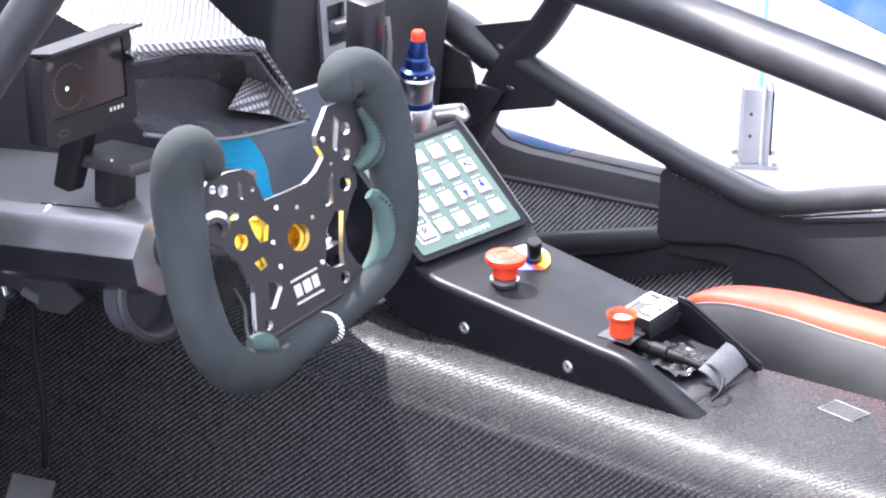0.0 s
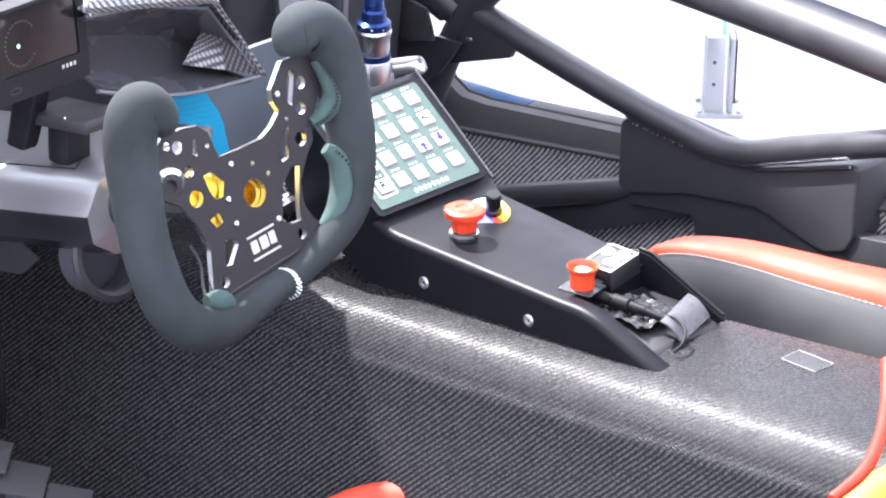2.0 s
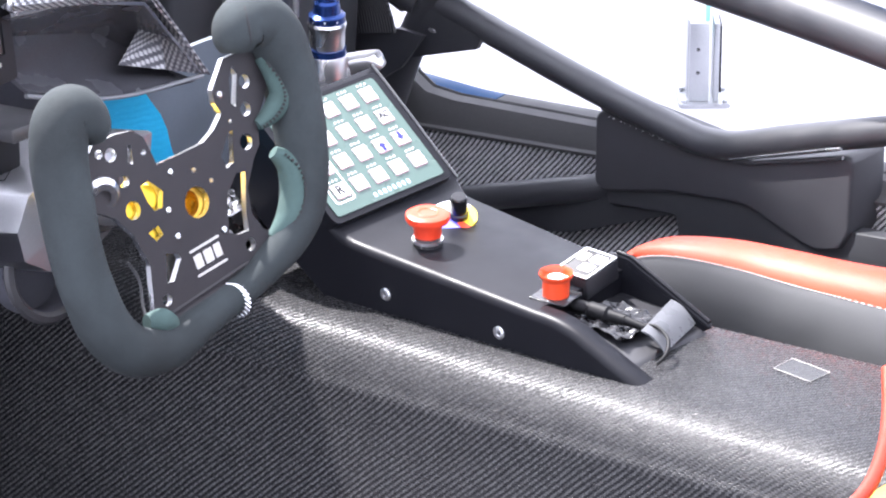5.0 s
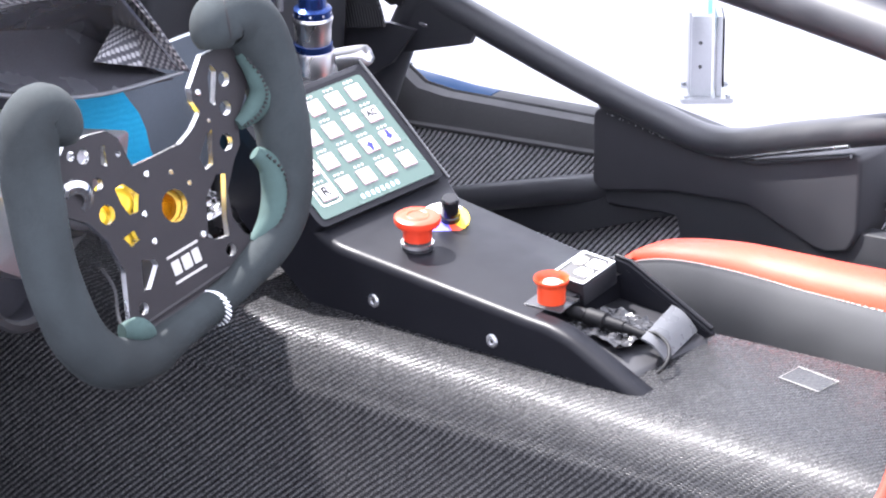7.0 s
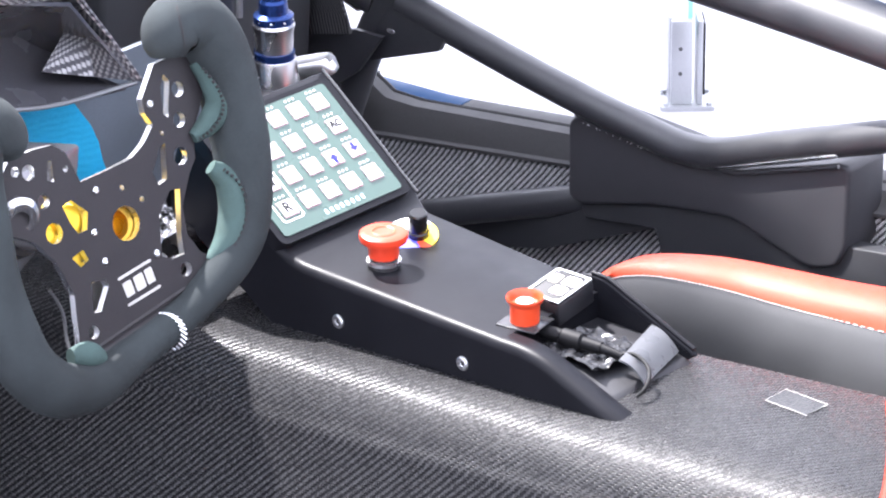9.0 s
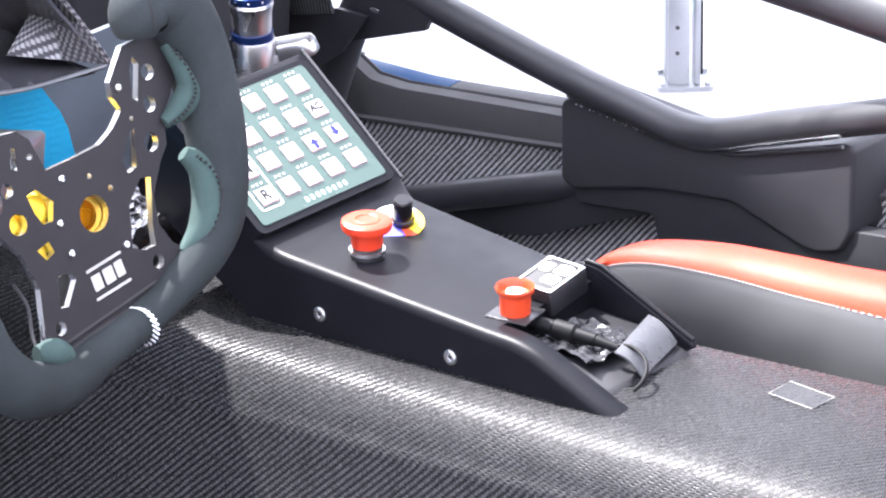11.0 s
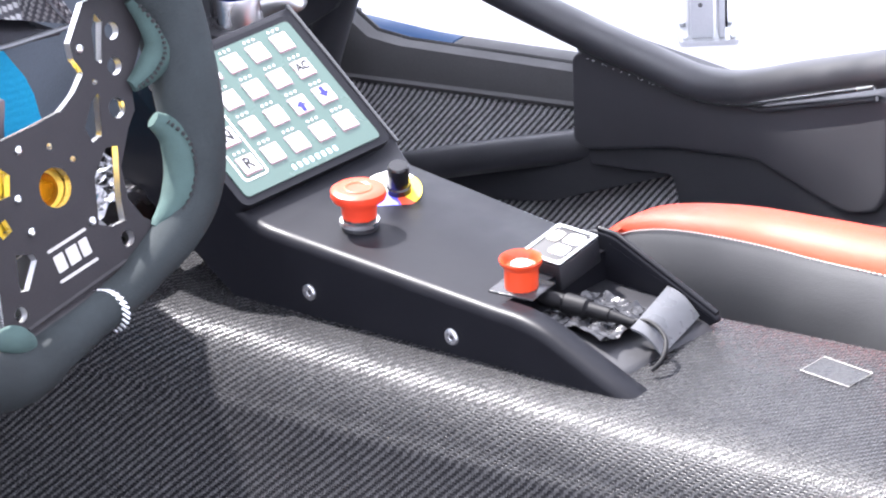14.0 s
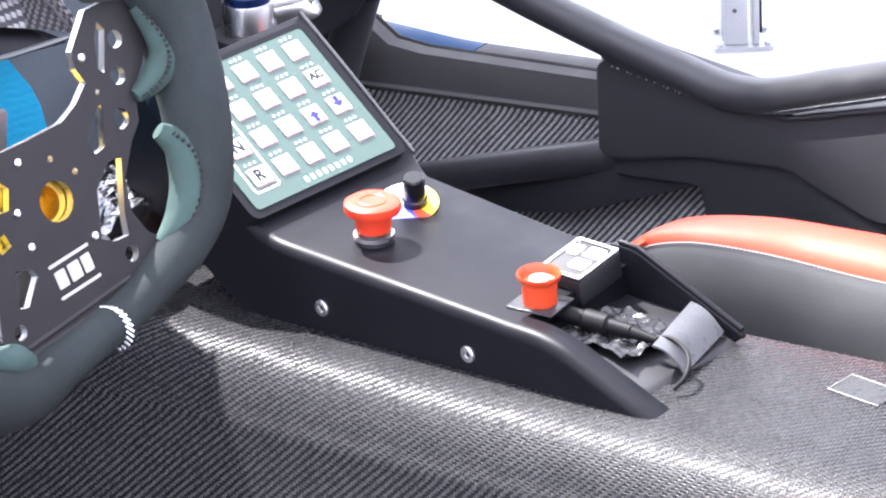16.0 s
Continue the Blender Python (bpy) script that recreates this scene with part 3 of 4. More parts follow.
ROOF = [(-0.196, 0.720), (-0.190, 0.750), (-0.183, 0.771), (-0.177, 0.7742)] + bent([(-0.170, 0.7710), (-0.060, 0.6880), (0.176, 0.6892)], 0.022)
CHEEK = bent([(0.176, 0.6892), (0.212, 0.6905), (0.300, 0.6600)], 0.022) + [(0.3035, 0.6578)]


def console_floor(x):
    """Height of the lower edge: flat on the tunnel, then turned up towards the keypad."""
    if x > -0.092:
        return 0.6215 + 0.0905 * (x + 0.092)
    s = min((-0.092 - x) / 0.130, 1.0)
    return 0.6215 + 0.078 * s ** 0.55


def console_skin(top, width, r=0.0085):
    """A hollow shell swept along a line of the roof, with a rounded outer shoulder and a straight inner side."""
    rows = []
    for x, z in top:
        y1 = width(x)
        low = min(console_floor(x), z - r - 0.001)
        arc = [(x, -0.0005 + r * (1 - math.cos(a)), z - r + r * math.sin(a)) for a in (radians(11.25 * k) for k in range(9))]
        rows.append([(x, -0.0005, low), (x, -0.0005, low + 0.5 * (z - r - low))] + arc + [(x, 0.4 * y1, z), (x, y1 - 0.002, z), (x, y1, z - 0.002), (x, y1, min(low + 0.01, z - 0.003))])
    bm = sheet(rows)
    ends = [[v for v in bm.verts if (v.co - Vector(p)).length < 1e-6][0] for p in rows[0]], [[v for v in bm.verts if (v.co - Vector(p)).length < 1e-6][0] for p in rows[-1]]
    for loop in ends:
        bm.faces.new(loop)
    bmesh.ops.recalc_face_normals(bm, faces=bm.faces)
    return bm


part("body", console_skin(ROOF, lambda x: 0.132 + 0.034 * min(max((0.02 - x) / 0.09, 0), 1) ** 1.5), M_BLACK_SHELL, console, smooth=50)
part("side_cheek", console_skin(CHEEK, lambda x: 0.0215), M_BLACK_SHELL, console, smooth=50)
tail = [(0.14, 0.645), (0.262, 0.652), (0.279, 0.664), (0.275, 0.668), (0.183, 0.7022), (0.165, 0.7020), (0.14, 0.692)]
part("side_cheek", prism(rounded(tail, 0.006, 3), CW - 0.006, CW, 0.002), M_BLACK_SHELL, console)
part("rail_edge", tube([(0.168, CW - 0.003, 0.7030), (0.184, CW - 0.003, 0.7030), (0.230, CW - 0.003, 0.6858), (0.276, CW - 0.003, 0.6685)], 0.0022, 10), M_BLACK_SHELL, console, "rubbed black top edge")
ramp = [(0.174, 0.645), (0.278, 0.654), (0.272, 0.660), (0.250, 0.664), (0.232, 0.668), (0.174, 0.667)]
part("tray", prism(rounded(ramp, 0.003, 2), 0.020, CW - 0.006, 0.001), M_BLACK, console)
rows = []
for k in range(7):
    s = k / 6
    a, c = Vector((0.236, 0.119, 0.679)).lerp(Vector((0.263, 0.120, 0.664)), s), Vector((0.259, 0.052, 0.679)).lerp(Vector((0.281, 0.058, 0.663)), s)
    rows.append([a.lerp(c, j / 6) + Vector((0, 0, 0.004 * math.sin(math.pi * s))) for j in range(7)])
part("end_ramp", sheet(rows, thick=-0.0015), M_RAMP, console, "satin grey bent end plate", 60)
part("edge_trim", tube([(-0.178, 0.1655, 0.776), (-0.13, 0.1655, 0.7405), (-0.085, 0.165, 0.7065), (-0.066, 0.1645, 0.6935)], 0.0018, 10), M_TUBE, console, "rounded black edge bead")
for sx, sz in ((0.0, 0.6505), (0.1395, 0.6575)):
    m = pose(sx, -0.0005, sz, 90)
    s = part("screw", lathe([(0, -0.002), (0.0062, -0.002), (0.0062, 0.0012), (0.0052, 0.0022), (0.0032, 0.0024), (0.003, 0.0006), (0, 0.0006)], m, 24), M_STEEL, console, "countersunk steel screw")
    part("socket_head", lathe([(0, 0.0005), (0.0022, 0.0005), (0.0022, 0.0009), (0, 0.0009)], m, 6), M_INK, s)

# ---- keypad ----
KM = frame_of((-0.067, 0.008, 0.703), (0, 1, 0), (-0.802, 0, 0.597))
keypad = thing("keypad", (-0.067, 0.008, 0.703), "green membrane keypad with twenty white square keys", "keypad")


def flat_box(w, h, t, x, y, z=0.0, r=0.0, m=KM, bev=0.0):
    """A slab in the keypad's plane, its lower face at height z."""
    pts = [(x - w / 2, y - h / 2), (x + w / 2, y - h / 2), (x + w / 2, y + h / 2), (x - w / 2, y + h / 2)]
    if r:
        pts = rounded(pts, r, 3)
    return plate(pts, [], t, m @ pose(0, 0, z + t), 0)


part("housing", flat_box(0.156, 0.128, 0.014, 0.069, 0.058, -0.0135, 0.008), M_BLACK_SHELL, keypad)
part("film", flat_box(0.141, 0.117, 0.001, 0.0685, 0.0585, 0.0005, 0.004), M_GREEN, keypad, "green printed film")
CAPS = {}
for row in range(4):
    for col in range(5):
        x, y = 0.0185 + 0.0255 * col, 0.0235 + 0.0262 * row
        well = part("key_well", flat_box(0.0169, 0.0160, 0.0004, x + 0.0004, y - 0.0004, 0.0015, 0.001), M_PINKRIM, keypad)
        CAPS[row, col] = part("key", flat_box(0.0157, 0.0142, 0.0012, x, y - 0.0003, 0.0017, 0.001), M_WHITE, keypad)
        for k in range(3):
            part("indicator", lathe([(0.0011, 0), (0.0011, 0.0005), (0, 0.0008)], KM @ pose(x - 0.0046 + 0.0046 * k, y + 0.0113, 0.0015), 10), M_WHITE, keypad)
# white frame round the gear keys
fr = rounded([(0.006, 0.011), (0.031, 0.011), (0.031, 0.112), (0.006, 0.112)], 0.004, 3)
fi = rounded([(0.0075, 0.0125), (0.0295, 0.0125), (0.0295, 0.1105), (0.0075, 0.1105)], 0.003, 3)
part("gear_frame", plate(fr, [fi], 0.0003, KM @ pose(0, 0, 0.0018), 0), M_D_WHITE, keypad, "white printed line")


def lettering(text, size, m, material, parent):
    cu = bpy.data.curves.new("lettering", "FONT")
    cu.body, cu.size, cu.align_x, cu.align_y, cu.extrude = text, size, "CENTER", "CENTER", 0.00005
    cu.offset = 0.00045
    tmp = new("lettering_source", cu)
    me = bpy.data.meshes.new_from_object(tmp.evaluated_get(bpy.context.evaluated_depsgraph_get()))
    bpy.data.objects.remove(tmp)
    bm = bmesh.new()
    bm.from_mesh(me)
    bpy.data.meshes.remove(me)
    bmesh.ops.transform(bm, matrix=m, verts=bm.verts)
    return part("lettering", bm, material, parent, smooth=0)


def key_at(row, col, dy=0.0):
    return KM @ pose(0.0185 + 0.0255 * col, 0.0235 + 0.0262 * row + dy, 0.0031)


lettering("R", 0.0135, key_at(0, 0), M_INK, CAPS[0, 0])
lettering("N", 0.0135, key_at(1, 0), M_INK, CAPS[1, 0])
lettering("AC", 0.0095, key_at(2, 4, 0.001), M_INK, CAPS[2, 4])
for (row, col), up, dy in (((1, 4), -1, 0.0015), ((1, 3), 1, -0.002)):
    a = 0.0050 * up
    part("arrow", flat_box(0.0042, 0.0050, 0.0001, 0, -0.5 * a, 0, 0, key_at(row, col, dy)), M_BLUE_INK, CAPS[row, col], "dark blue arrow")
    head = [(-0.0054, 0), (0.0054, 0), (0, a)]
    part("arrow_head", plate(head[::up], [], 0.0001, key_at(row, col, dy) @ pose(0, 0, 0.0001), 0), M_BLUE_INK, CAPS[row, col], "dark blue arrow")
    part("bar", flat_box(0.008, 0.0005, 0.0001, 0, 0, 0, 0, key_at(row, col, 0.0062)), M_GREY_INK, CAPS[row, col])
part("spot", plate(ring_of(0, 0, 0.0035, 14, 0.0025), [], 0.0001, key_at(3, 1), 0), M_GREEN_INK, CAPS[3, 1], "green mark")
for row, col, bars in ((3, 4, [(-0.003, 0.001, 0.001, 0.005), (0.004, 0.001, 0.0012, 0.006)]), (3, 3, [(-0.003, -0.001, 0.0015, 0.005), (-0.001, 0, 0.0006, 0.006)]), (2, 3, [(-0.002, 0.003, 0.004, 0.0006), (0.002, -0.003, 0.006, 0.0006)]), (2, 2, [(-0.003, 0.003, 0.003, 0.0006), (0, -0.004, 0.005, 0.0005)])):
    for bx, by, bw, bh in bars:
        part("bar", flat_box(bw, bh, 0.0001, bx, by, 0, 0, key_at(row, col)), M_GREY_INK, CAPS[row, col])
# maker's mark as plain strokes
for k in range(8):
    part("mark", flat_box(0.0030, 0.0046, 0.0002, 0.052 + 0.0062 * k, 0.0065, 0.0015, 0.0008), M_PALE_INK, keypad, "pale blue printed mark")

# ---- emergency buttons, dial, socket ----
def mushroom(at, tilt=0):
    m = pose(*at, 0, tilt, 0)
    t = thing("emergency_button", at, "red mushroom emergency stop button on a black collar", "emergency button")
    part("collar", lathe([(0.0, 0.0), (0.0135, 0.0), (0.0135, 0.0035), (0.0125, 0.005), (0.012, 0.010), (0.0, 0.010)], m), M_BLACK, t)
    part("washer", lathe([(0.0132, 0.0036), (0.0146, 0.0036), (0.0146, 0.0066), (0.0132, 0.0068)], m), M_STEEL, t, "bright steel ring")
    part("mushroom_head", lathe([(0.0, 0.009), (0.0125, 0.009), (0.0135, 0.022), (0.0195, 0.0235), (0.0205, 0.026), (0.020, 0.030), (0.017, 0.0318), (0.010, 0.0312), (0, 0.0306)], m, 40), M_RED, t)
    part("arrow_ring", lathe([(0.0085, 0.0315), (0.0095, 0.0320), (0.0105, 0.0317)], m, 32, cap=False), M_ORANGE_CUP, t)
    return t


mushroom((0.010, 0.044, 0.6885))
b = thing("push_button", (0.170, 0.040, 0.689), "orange-red cupped push button with a clear guard plate", "push button")
m = pose(0.170, 0.040, 0.689)
part("base_plate", box((0.036, 0.032, 0.002), pose(0.170, 0.040, 0.6895, 0, 0, 12), 0.0008), M_CLEAR, b, "clear plastic plate")
part("cup", lathe([(0, 0.001), (0.0118, 0.001), (0.0122, 0.017), (0.0148, 0.0195), (0.0155, 0.0225), (0.0150, 0.0235), (0.0128, 0.0215), (0.0115, 0.0175), (0, 0.0165)], m, 36), M_ORANGE_CUP, b)
part("cap", lathe([(0, 0.0165), (0.0075, 0.0165), (0.007, 0.0195), (0, 0.020)], m, 24), M_WHITE, b, "pale plunger")

DIAL = (-0.010, 0.099, 0.6915)
DT = Matrix.Translation(DIAL) @ Matrix.Rotation(radians(15), 4, Vector((0.71, 0.70, 0)))
d = thing("rotary_dial", DIAL, "black rotary knob on a white, blue, red and yellow disc", "dial")
for name, a0, a1, mat in (("disc_sector", 88, 255, M_D_WHITE), ("disc_sector", 255, 335, M_D_BLUE), ("disc_sector", 335, 362, M_D_RED), ("disc_sector", 362, 448, M_D_YELLOW)):
    pts = [(0, 0)] + [(0.0222 * math.cos(radians(a0 + (a1 - a0) * k / 14)), 0.0222 * math.sin(radians(a0 + (a1 - a0) * k / 14))) for k in range(15)]
    part(name, plate(pts, [], 0.0012, DT @ pose(0, 0, 0.0014), 0), mat, d)
kb = lathe([(0, 0.0015), (0.0094, 0.0015), (0.0094, 0.006), (0.0084, 0.007), (0.0078, 0.023), (0.0068, 0.0245), (0, 0.0248)], DT @ pose(0.0036, 0.0034, 0), 18)
part("knob", kb, M_KNOB, d, "glossy black knob", 20)
part("wedge", lathe([(0, -0.008), (0.0219, -0.008), (0.0219, 0.0001), (0, 0.0001)], DT, 32), M_BLACK_SHELL, d, "black wedge under the disc")

sk = thing("switch_panel", (0.15, 0.1, 0.69), "small metal switch panel with white labels on a dark bracket", "switch panel")
SM = frame_of((0.1620, 0.0893, 0.7010), (0.999, 0.053, 0.0), (-0.371, 0.929, 0.12))
part("bracket", box((0.036, 0.046, 0.020), SM @ pose(0, 0, -0.0105), 0.002), M_BLACK, sk)
part("face_plate", box((0.034, 0.043, 0.0012), SM @ pose(0, 0, 0.0002), 0.0004), M_FACE, sk, "grey painted face")
inner = [(-0.0152, -0.0196), (0.0152, -0.0196), (0.0152, 0.0196), (-0.0152, 0.0196)]
outer = [(-0.0178, -0.0226), (0.0178, -0.0226), (0.0178, 0.0226), (-0.0178, 0.0226)]
part("border", plate(rounded(outer, 0.002, 3), [rounded(inner, 0.001, 2)], 0.0012, SM @ pose(0, 0, 0.0018), 0), M_POST, sk, "bright metal border")
for k, (w, h, x, y) in enumerate(((0.010, 0.013, -0.009, 0.008), (0.014, 0.013, 0.006, 0.010), (0.014, 0.012, 0.005, -0.006))):
    part("label", plate(rounded([(x - w / 2, y - h / 2), (x + w / 2, y - h / 2), (x + w / 2, y + h / 2), (x - w / 2, y + h / 2)], 0.003, 3), [], 0.0006, SM @ pose(0, 0, 0.0016), 0), (M_LABEL if k == 0 else M_D_WHITE), sk, "cream label" if k == 0 else "white label")
    if k == 2:
        part("bar", flat_box(0.0014, 0.004, 0.0002, x - 0.003, y, 0.0018, 0, SM), M_INK, sk)
        part("bar", flat_box(0.0014, 0.004, 0.0002, x + 0.003, y, 0.0018, 0, SM), M_INK, sk)
for x, y in ((-0.0145, 0.019), (0.0145, 0.019), (0.0145, -0.019), (-0.0145, -0.019)):
    part("screw", lathe([(0, 0.0008), (0.0016, 0.0008), (0.0012, 0.0018), (0, 0.0019)], SM @ pose(x, y, 0), 12), M_STEEL, sk)

# ---- plug and cable in the tray ----
plug = thing("cable_plug", (0.2, 0.06, 0.668), "black multi-pin plug with a thin black cable in the tray", "cable plug")
part("plug_body", tube([(0.180, 0.050, 0.681), (0.196, 0.054, 0.680), (0.198, 0.0545, 0.680), (0.214, 0.058, 0.679), (0.216, 0.0585, 0.679), (0.232, 0.062, 0.678)], [0.0062, 0.0062, 0.0078, 0.0078, 0.0055, 0.0052], 18), M_RUBBER, plug)
part("strain_relief", tube([(0.232, 0.062, 0.678), (0.252, 0.065, 0.6765)], [0.0045, 0.0028], 14), M_RUBBER, plug)
part("cable", tube([(0.248, 0.065, 0.6770), (0.262, 0.068, 0.6800), (0.279, 0.0634, 0.6770), (0.289, 0.054, 0.6735), (0.293, 0.044, 0.6690), (0.291, 0.036, 0.6640)], 0.0017, 10, steps=6), M_RUBBER, plug)
crumple = bmesh.new()
bmesh.ops.create_grid(crumple, x_segments=22, y_segments=18, size=0.5)
for v in crumple.verts:
    h = noise.noise(Vector((v.co.x * 6, v.co.y * 6, 0.3))) + 0.6 * noise.noise(Vector((v.co.x * 13, v.co.y * 13, 2.0)))
    v.co = Vector((0.218 + 0.062 * v.co.x, 0.066 + 0.056 * v.co.y, 0.6728 + 0.0055 * h))
bmesh.ops.solidify(crumple, geom=crumple.faces[:], thickness=0.0004)
single("plastic_bag", crumple, M_CLEAR, "crumpled clear plastic bag under the plug", "plastic bag", smooth=0)
vel = bmesh.new()
bmesh.ops.create_grid(vel, x_segments=20, y_segments=10, size=0.5)
for v in vel.verts:
    x, y = 0.397 + 0.046 * v.co.x, 0.104 + 0.026 * v.co.y - 0.006 * v.co.x
    v.co = Vector((x, y, 0.6325 + 0.091 * x + 0.0006 * noise.noise(Vector((x * 300, y * 300, 0))) + 0.0008))
bmesh.ops.solidify(vel, geom=vel.faces[:], thickness=0.0012)
tape = thing("hook_tape_patch", (0.397, 0.104, 0.668), "clear hook-and-loop patch stuck on the carbon tunnel", "tape patch")
part("hook_film", vel, M_VELCRO, tape)
rim_pts = [(0.397 + 0.046 * u, 0.104 + 0.026 * v - 0.006 * u) for u, v in ((-0.5, -0.5), (0.5, -0.5), (0.5, 0.5), (-0.5, 0.5), (-0.5, -0.5))]
part("film_rim", tube([(x, y, 0.6336 + 0.091 * x) for x, y in rim_pts], 0.0003, 6), M_GREY_INK, tape, "bright cut edge")

# ---- steering wheel ----
WM = frame_of((0.026, -0.25, 0.776), (0, 1, 0), (-0.3134, 0, 0.9496))
wheel = thing("steering_wheel", (0.026, -0.25, 0.776), "racing steering wheel with dark green suede grips and drilled black spokes", "steering wheel")


def on_wheel(x, y, z=0.0):
    return WM @ Vector((x / 1000, y / 1000, z / 1000))


def rim(points, radii, name, material, label="", flat=1.0, segs=20, steps=6):
    return part(name, tube([on_wheel(*p) for p in points], [r / 1000 for r in radii], segs, steps=steps, flat=flat, axis=WM.to_3x3().col[2]), material, wheel, label)


rim([(-90, 131, 10), (-91, 141, 11), (-97, 152, 11), (-105, 160, 10), (-114, 157, 8), (-122, 144, 7), (-128, 121, 6), (-131, 90, 6), (-134, 50, 6), (-131, 12, 6), (-122, -23, 6), (-99, -49, 6), (-62, -57, 5), (-28, -50, 4), (5, -43, 4)], [10, 19, 23.5, 24.5, 25, 25, 24.5, 24, 23, 23, 23, 22, 19, 16, 14], "left_grip", M_SUEDE, "rubbed dark green suede")
rim([(5, -43, 4), (30, -37, 4), (55, -29, 4), (95, -10, 5), (120, 17, 6), (134, 62, 6), (138, 108, 6), (137, 136, 6), (132, 158, 7), (123, 174, 8), (108, 181, 10), (94, 180, 11), (86, 170, 11), (84, 160, 10)], [14, 14, 15, 18, 21, 23, 24.5, 25.5, 26, 25.5, 24.5, 23.5, 21, 14], "right_grip", M_SUEDE, "dark green suede")
rim([(112, 148, 6), (119, 128, 10), (120, 111, 11), (108, 99, 8), (92, 92, 4)], [6, 9, 10.5, 9.5, 5], "thumb_rest", M_SUEDE_PALE, "rubbed pale green suede")
rim([(102, 65, 4), (113, 49, 8), (111, 26, 9), (98, 7, 8), (77, -5, 4)], [6, 12, 13.5, 12, 5], "thumb_rest", M_SUEDE_PALE, "rubbed pale green suede")
rim([(-80, -30, 6), (-66, -33, 8), (-54, -40, 6)], [7, 11, 8], "suede_tab", M_SUEDE_PALE, "pale suede end tab")
rim([(104, 203, 14), (91, 196, 26), (85, 180, 32), (85, 166, 30)], [1.2, 1.6, 1.6, 1.2], "seam", M_STITCH)
for line in ([(108, 143, 17), (114, 125, 22), (114, 108, 22), (103, 96, 18), (92, 90, 10)], [(105, 62, 15), (112, 46, 22), (110, 25, 23), (97, 6, 20), (79, -6, 12)]):
    pts = spline([on_wheel(*p) for p in line], 9)
    for a, c in zip(pts[::2], pts[1::2]):
        part("stitch", tube([a, c], 0.0014, 6), M_STITCH, wheel)
pts = [on_wheel(15 + 4 * math.sin(a), -41 + 14.8 * math.cos(a), 4 + 14.8 * math.sin(a)) for a in (radians(15 * k - 60) for k in range(17))]
for a, c in zip(pts, pts[1:]):
    part("stitch", tube([a, c + Vector((0.004, 0.003, 0))], 0.0009, 6), M_EDGE, wheel, "pale thread lacing")

mm = lambda pts: [(x / 1000, y / 1000) for x, y in pts]
spoke_outline = [(73, 157), (53, 135), (52, 124), (57, 113), (44, 102), (29, 95), (2, 93), (-25, 92), (-32, 118), (-42, 127), (-61, 129), (-86, 128), (-98, 117), (-106, 76), (-82, 62), (-67, 42), (-59, 13), (-67, -28), (-57, -38), (-42, -36), (48, -19), (81, -28), (95, -13), (71, 6), (63, 22), (65, 44), (80, 66), (90, 76), (94, 97), (105, 109), (120, 131), (117, 148), (95, 158)]
holes = [[(74, 138), (80, 147), (84, 140), (74, 114), (70, 118)], [(45, 78), (58, 94), (64, 96), (57, 69), (48, 67)], [(33, 14), (41, 45), (57, 60), (67, 58), (57, 24), (55, 9), (43, 9)], [(-51, 117), (-47, 116), (-50, 100), (-55, 103)], [(-48, 80), (-39, 82), (-26, 69), (-31, 56), (-40, 56), (-45, 66)], [(-52, 40), (-40, 43), (-37, 34), (-46, 31)], [(-40, 18), (-27, 14), (-25, 9), (-38, -7), (-45, -6)]]
holes = [mm(h) for h in holes] + [ring_of(x / 1000, y / 1000, r / 1000, 18) for x, y, r in ((90, 132, 6), (84, 109, 6), (76, 82, 7), (59, 129, 2.4), (64, 104, 1.8), (53, -3, 5.5), (62, -13, 3), (-71, 114, 6), (-83, 118, 4), (-36, 106, 2.5), (-64, 89, 5.5), (-62, 63, 8), (-50, -20, 5), (-60, -31, 2.6), (7, 49, 13.5), (28, 62, 2.2), (12, 76, 2.2), (-88, 96, 5))]
part("spoke_plate", plate(mm(spoke_outline), holes, 0.006, WM @ pose(0, 0, 0.003), 1), [M_ANOD, M_EDGE], wheel, "drilled black plate with bright machined edges", smooth=20)
part("hub", lathe([(0, -0.03), (0.026, -0.03), (0.026, -0.006), (0.024, -0.004), (0.0115, -0.004), (0.0115, -0.02), (0, -0.02)], WM @ pose(0.003, 0.049, 0), 36), M_GOLD, wheel, "gold anodised quick-release hub")
part("hub_sleeve", lathe([(0, -0.07), (0.026, -0.07), (0.026, -0.034), (0.024, -0.03), (0, -0.03)], WM @ pose(0.003, 0.049, 0), 36), M_YELLOW, wheel, "yellow anodised sleeve")
for x, y, r in ((-38, 66, 0.012), (-45, 36, 0.008), (-62, 62, 0.007)):
    part("boss", lathe([(0, -0.016), (r, -0.016), (r, -0.006), (r * 0.6, -0.004), (0, -0.004)], WM @ pose(x / 1000, y / 1000, 0), 20), M_YELLOW, wheel, "yellow anodised boss")
for x, y in ((-23, 28), (-26, 52), (28, 18), (-14, 82), (59, 129)):
    part("bolt", lathe([(0, 0.003), (0.0028, 0.003), (0.0028, 0.0045), (0.0016, 0.005), (0.0015, 0.004), (0, 0.004)], WM @ pose(x / 1000, y / 1000, 0), 16), M_EDGE, wheel, "bright bolt head")
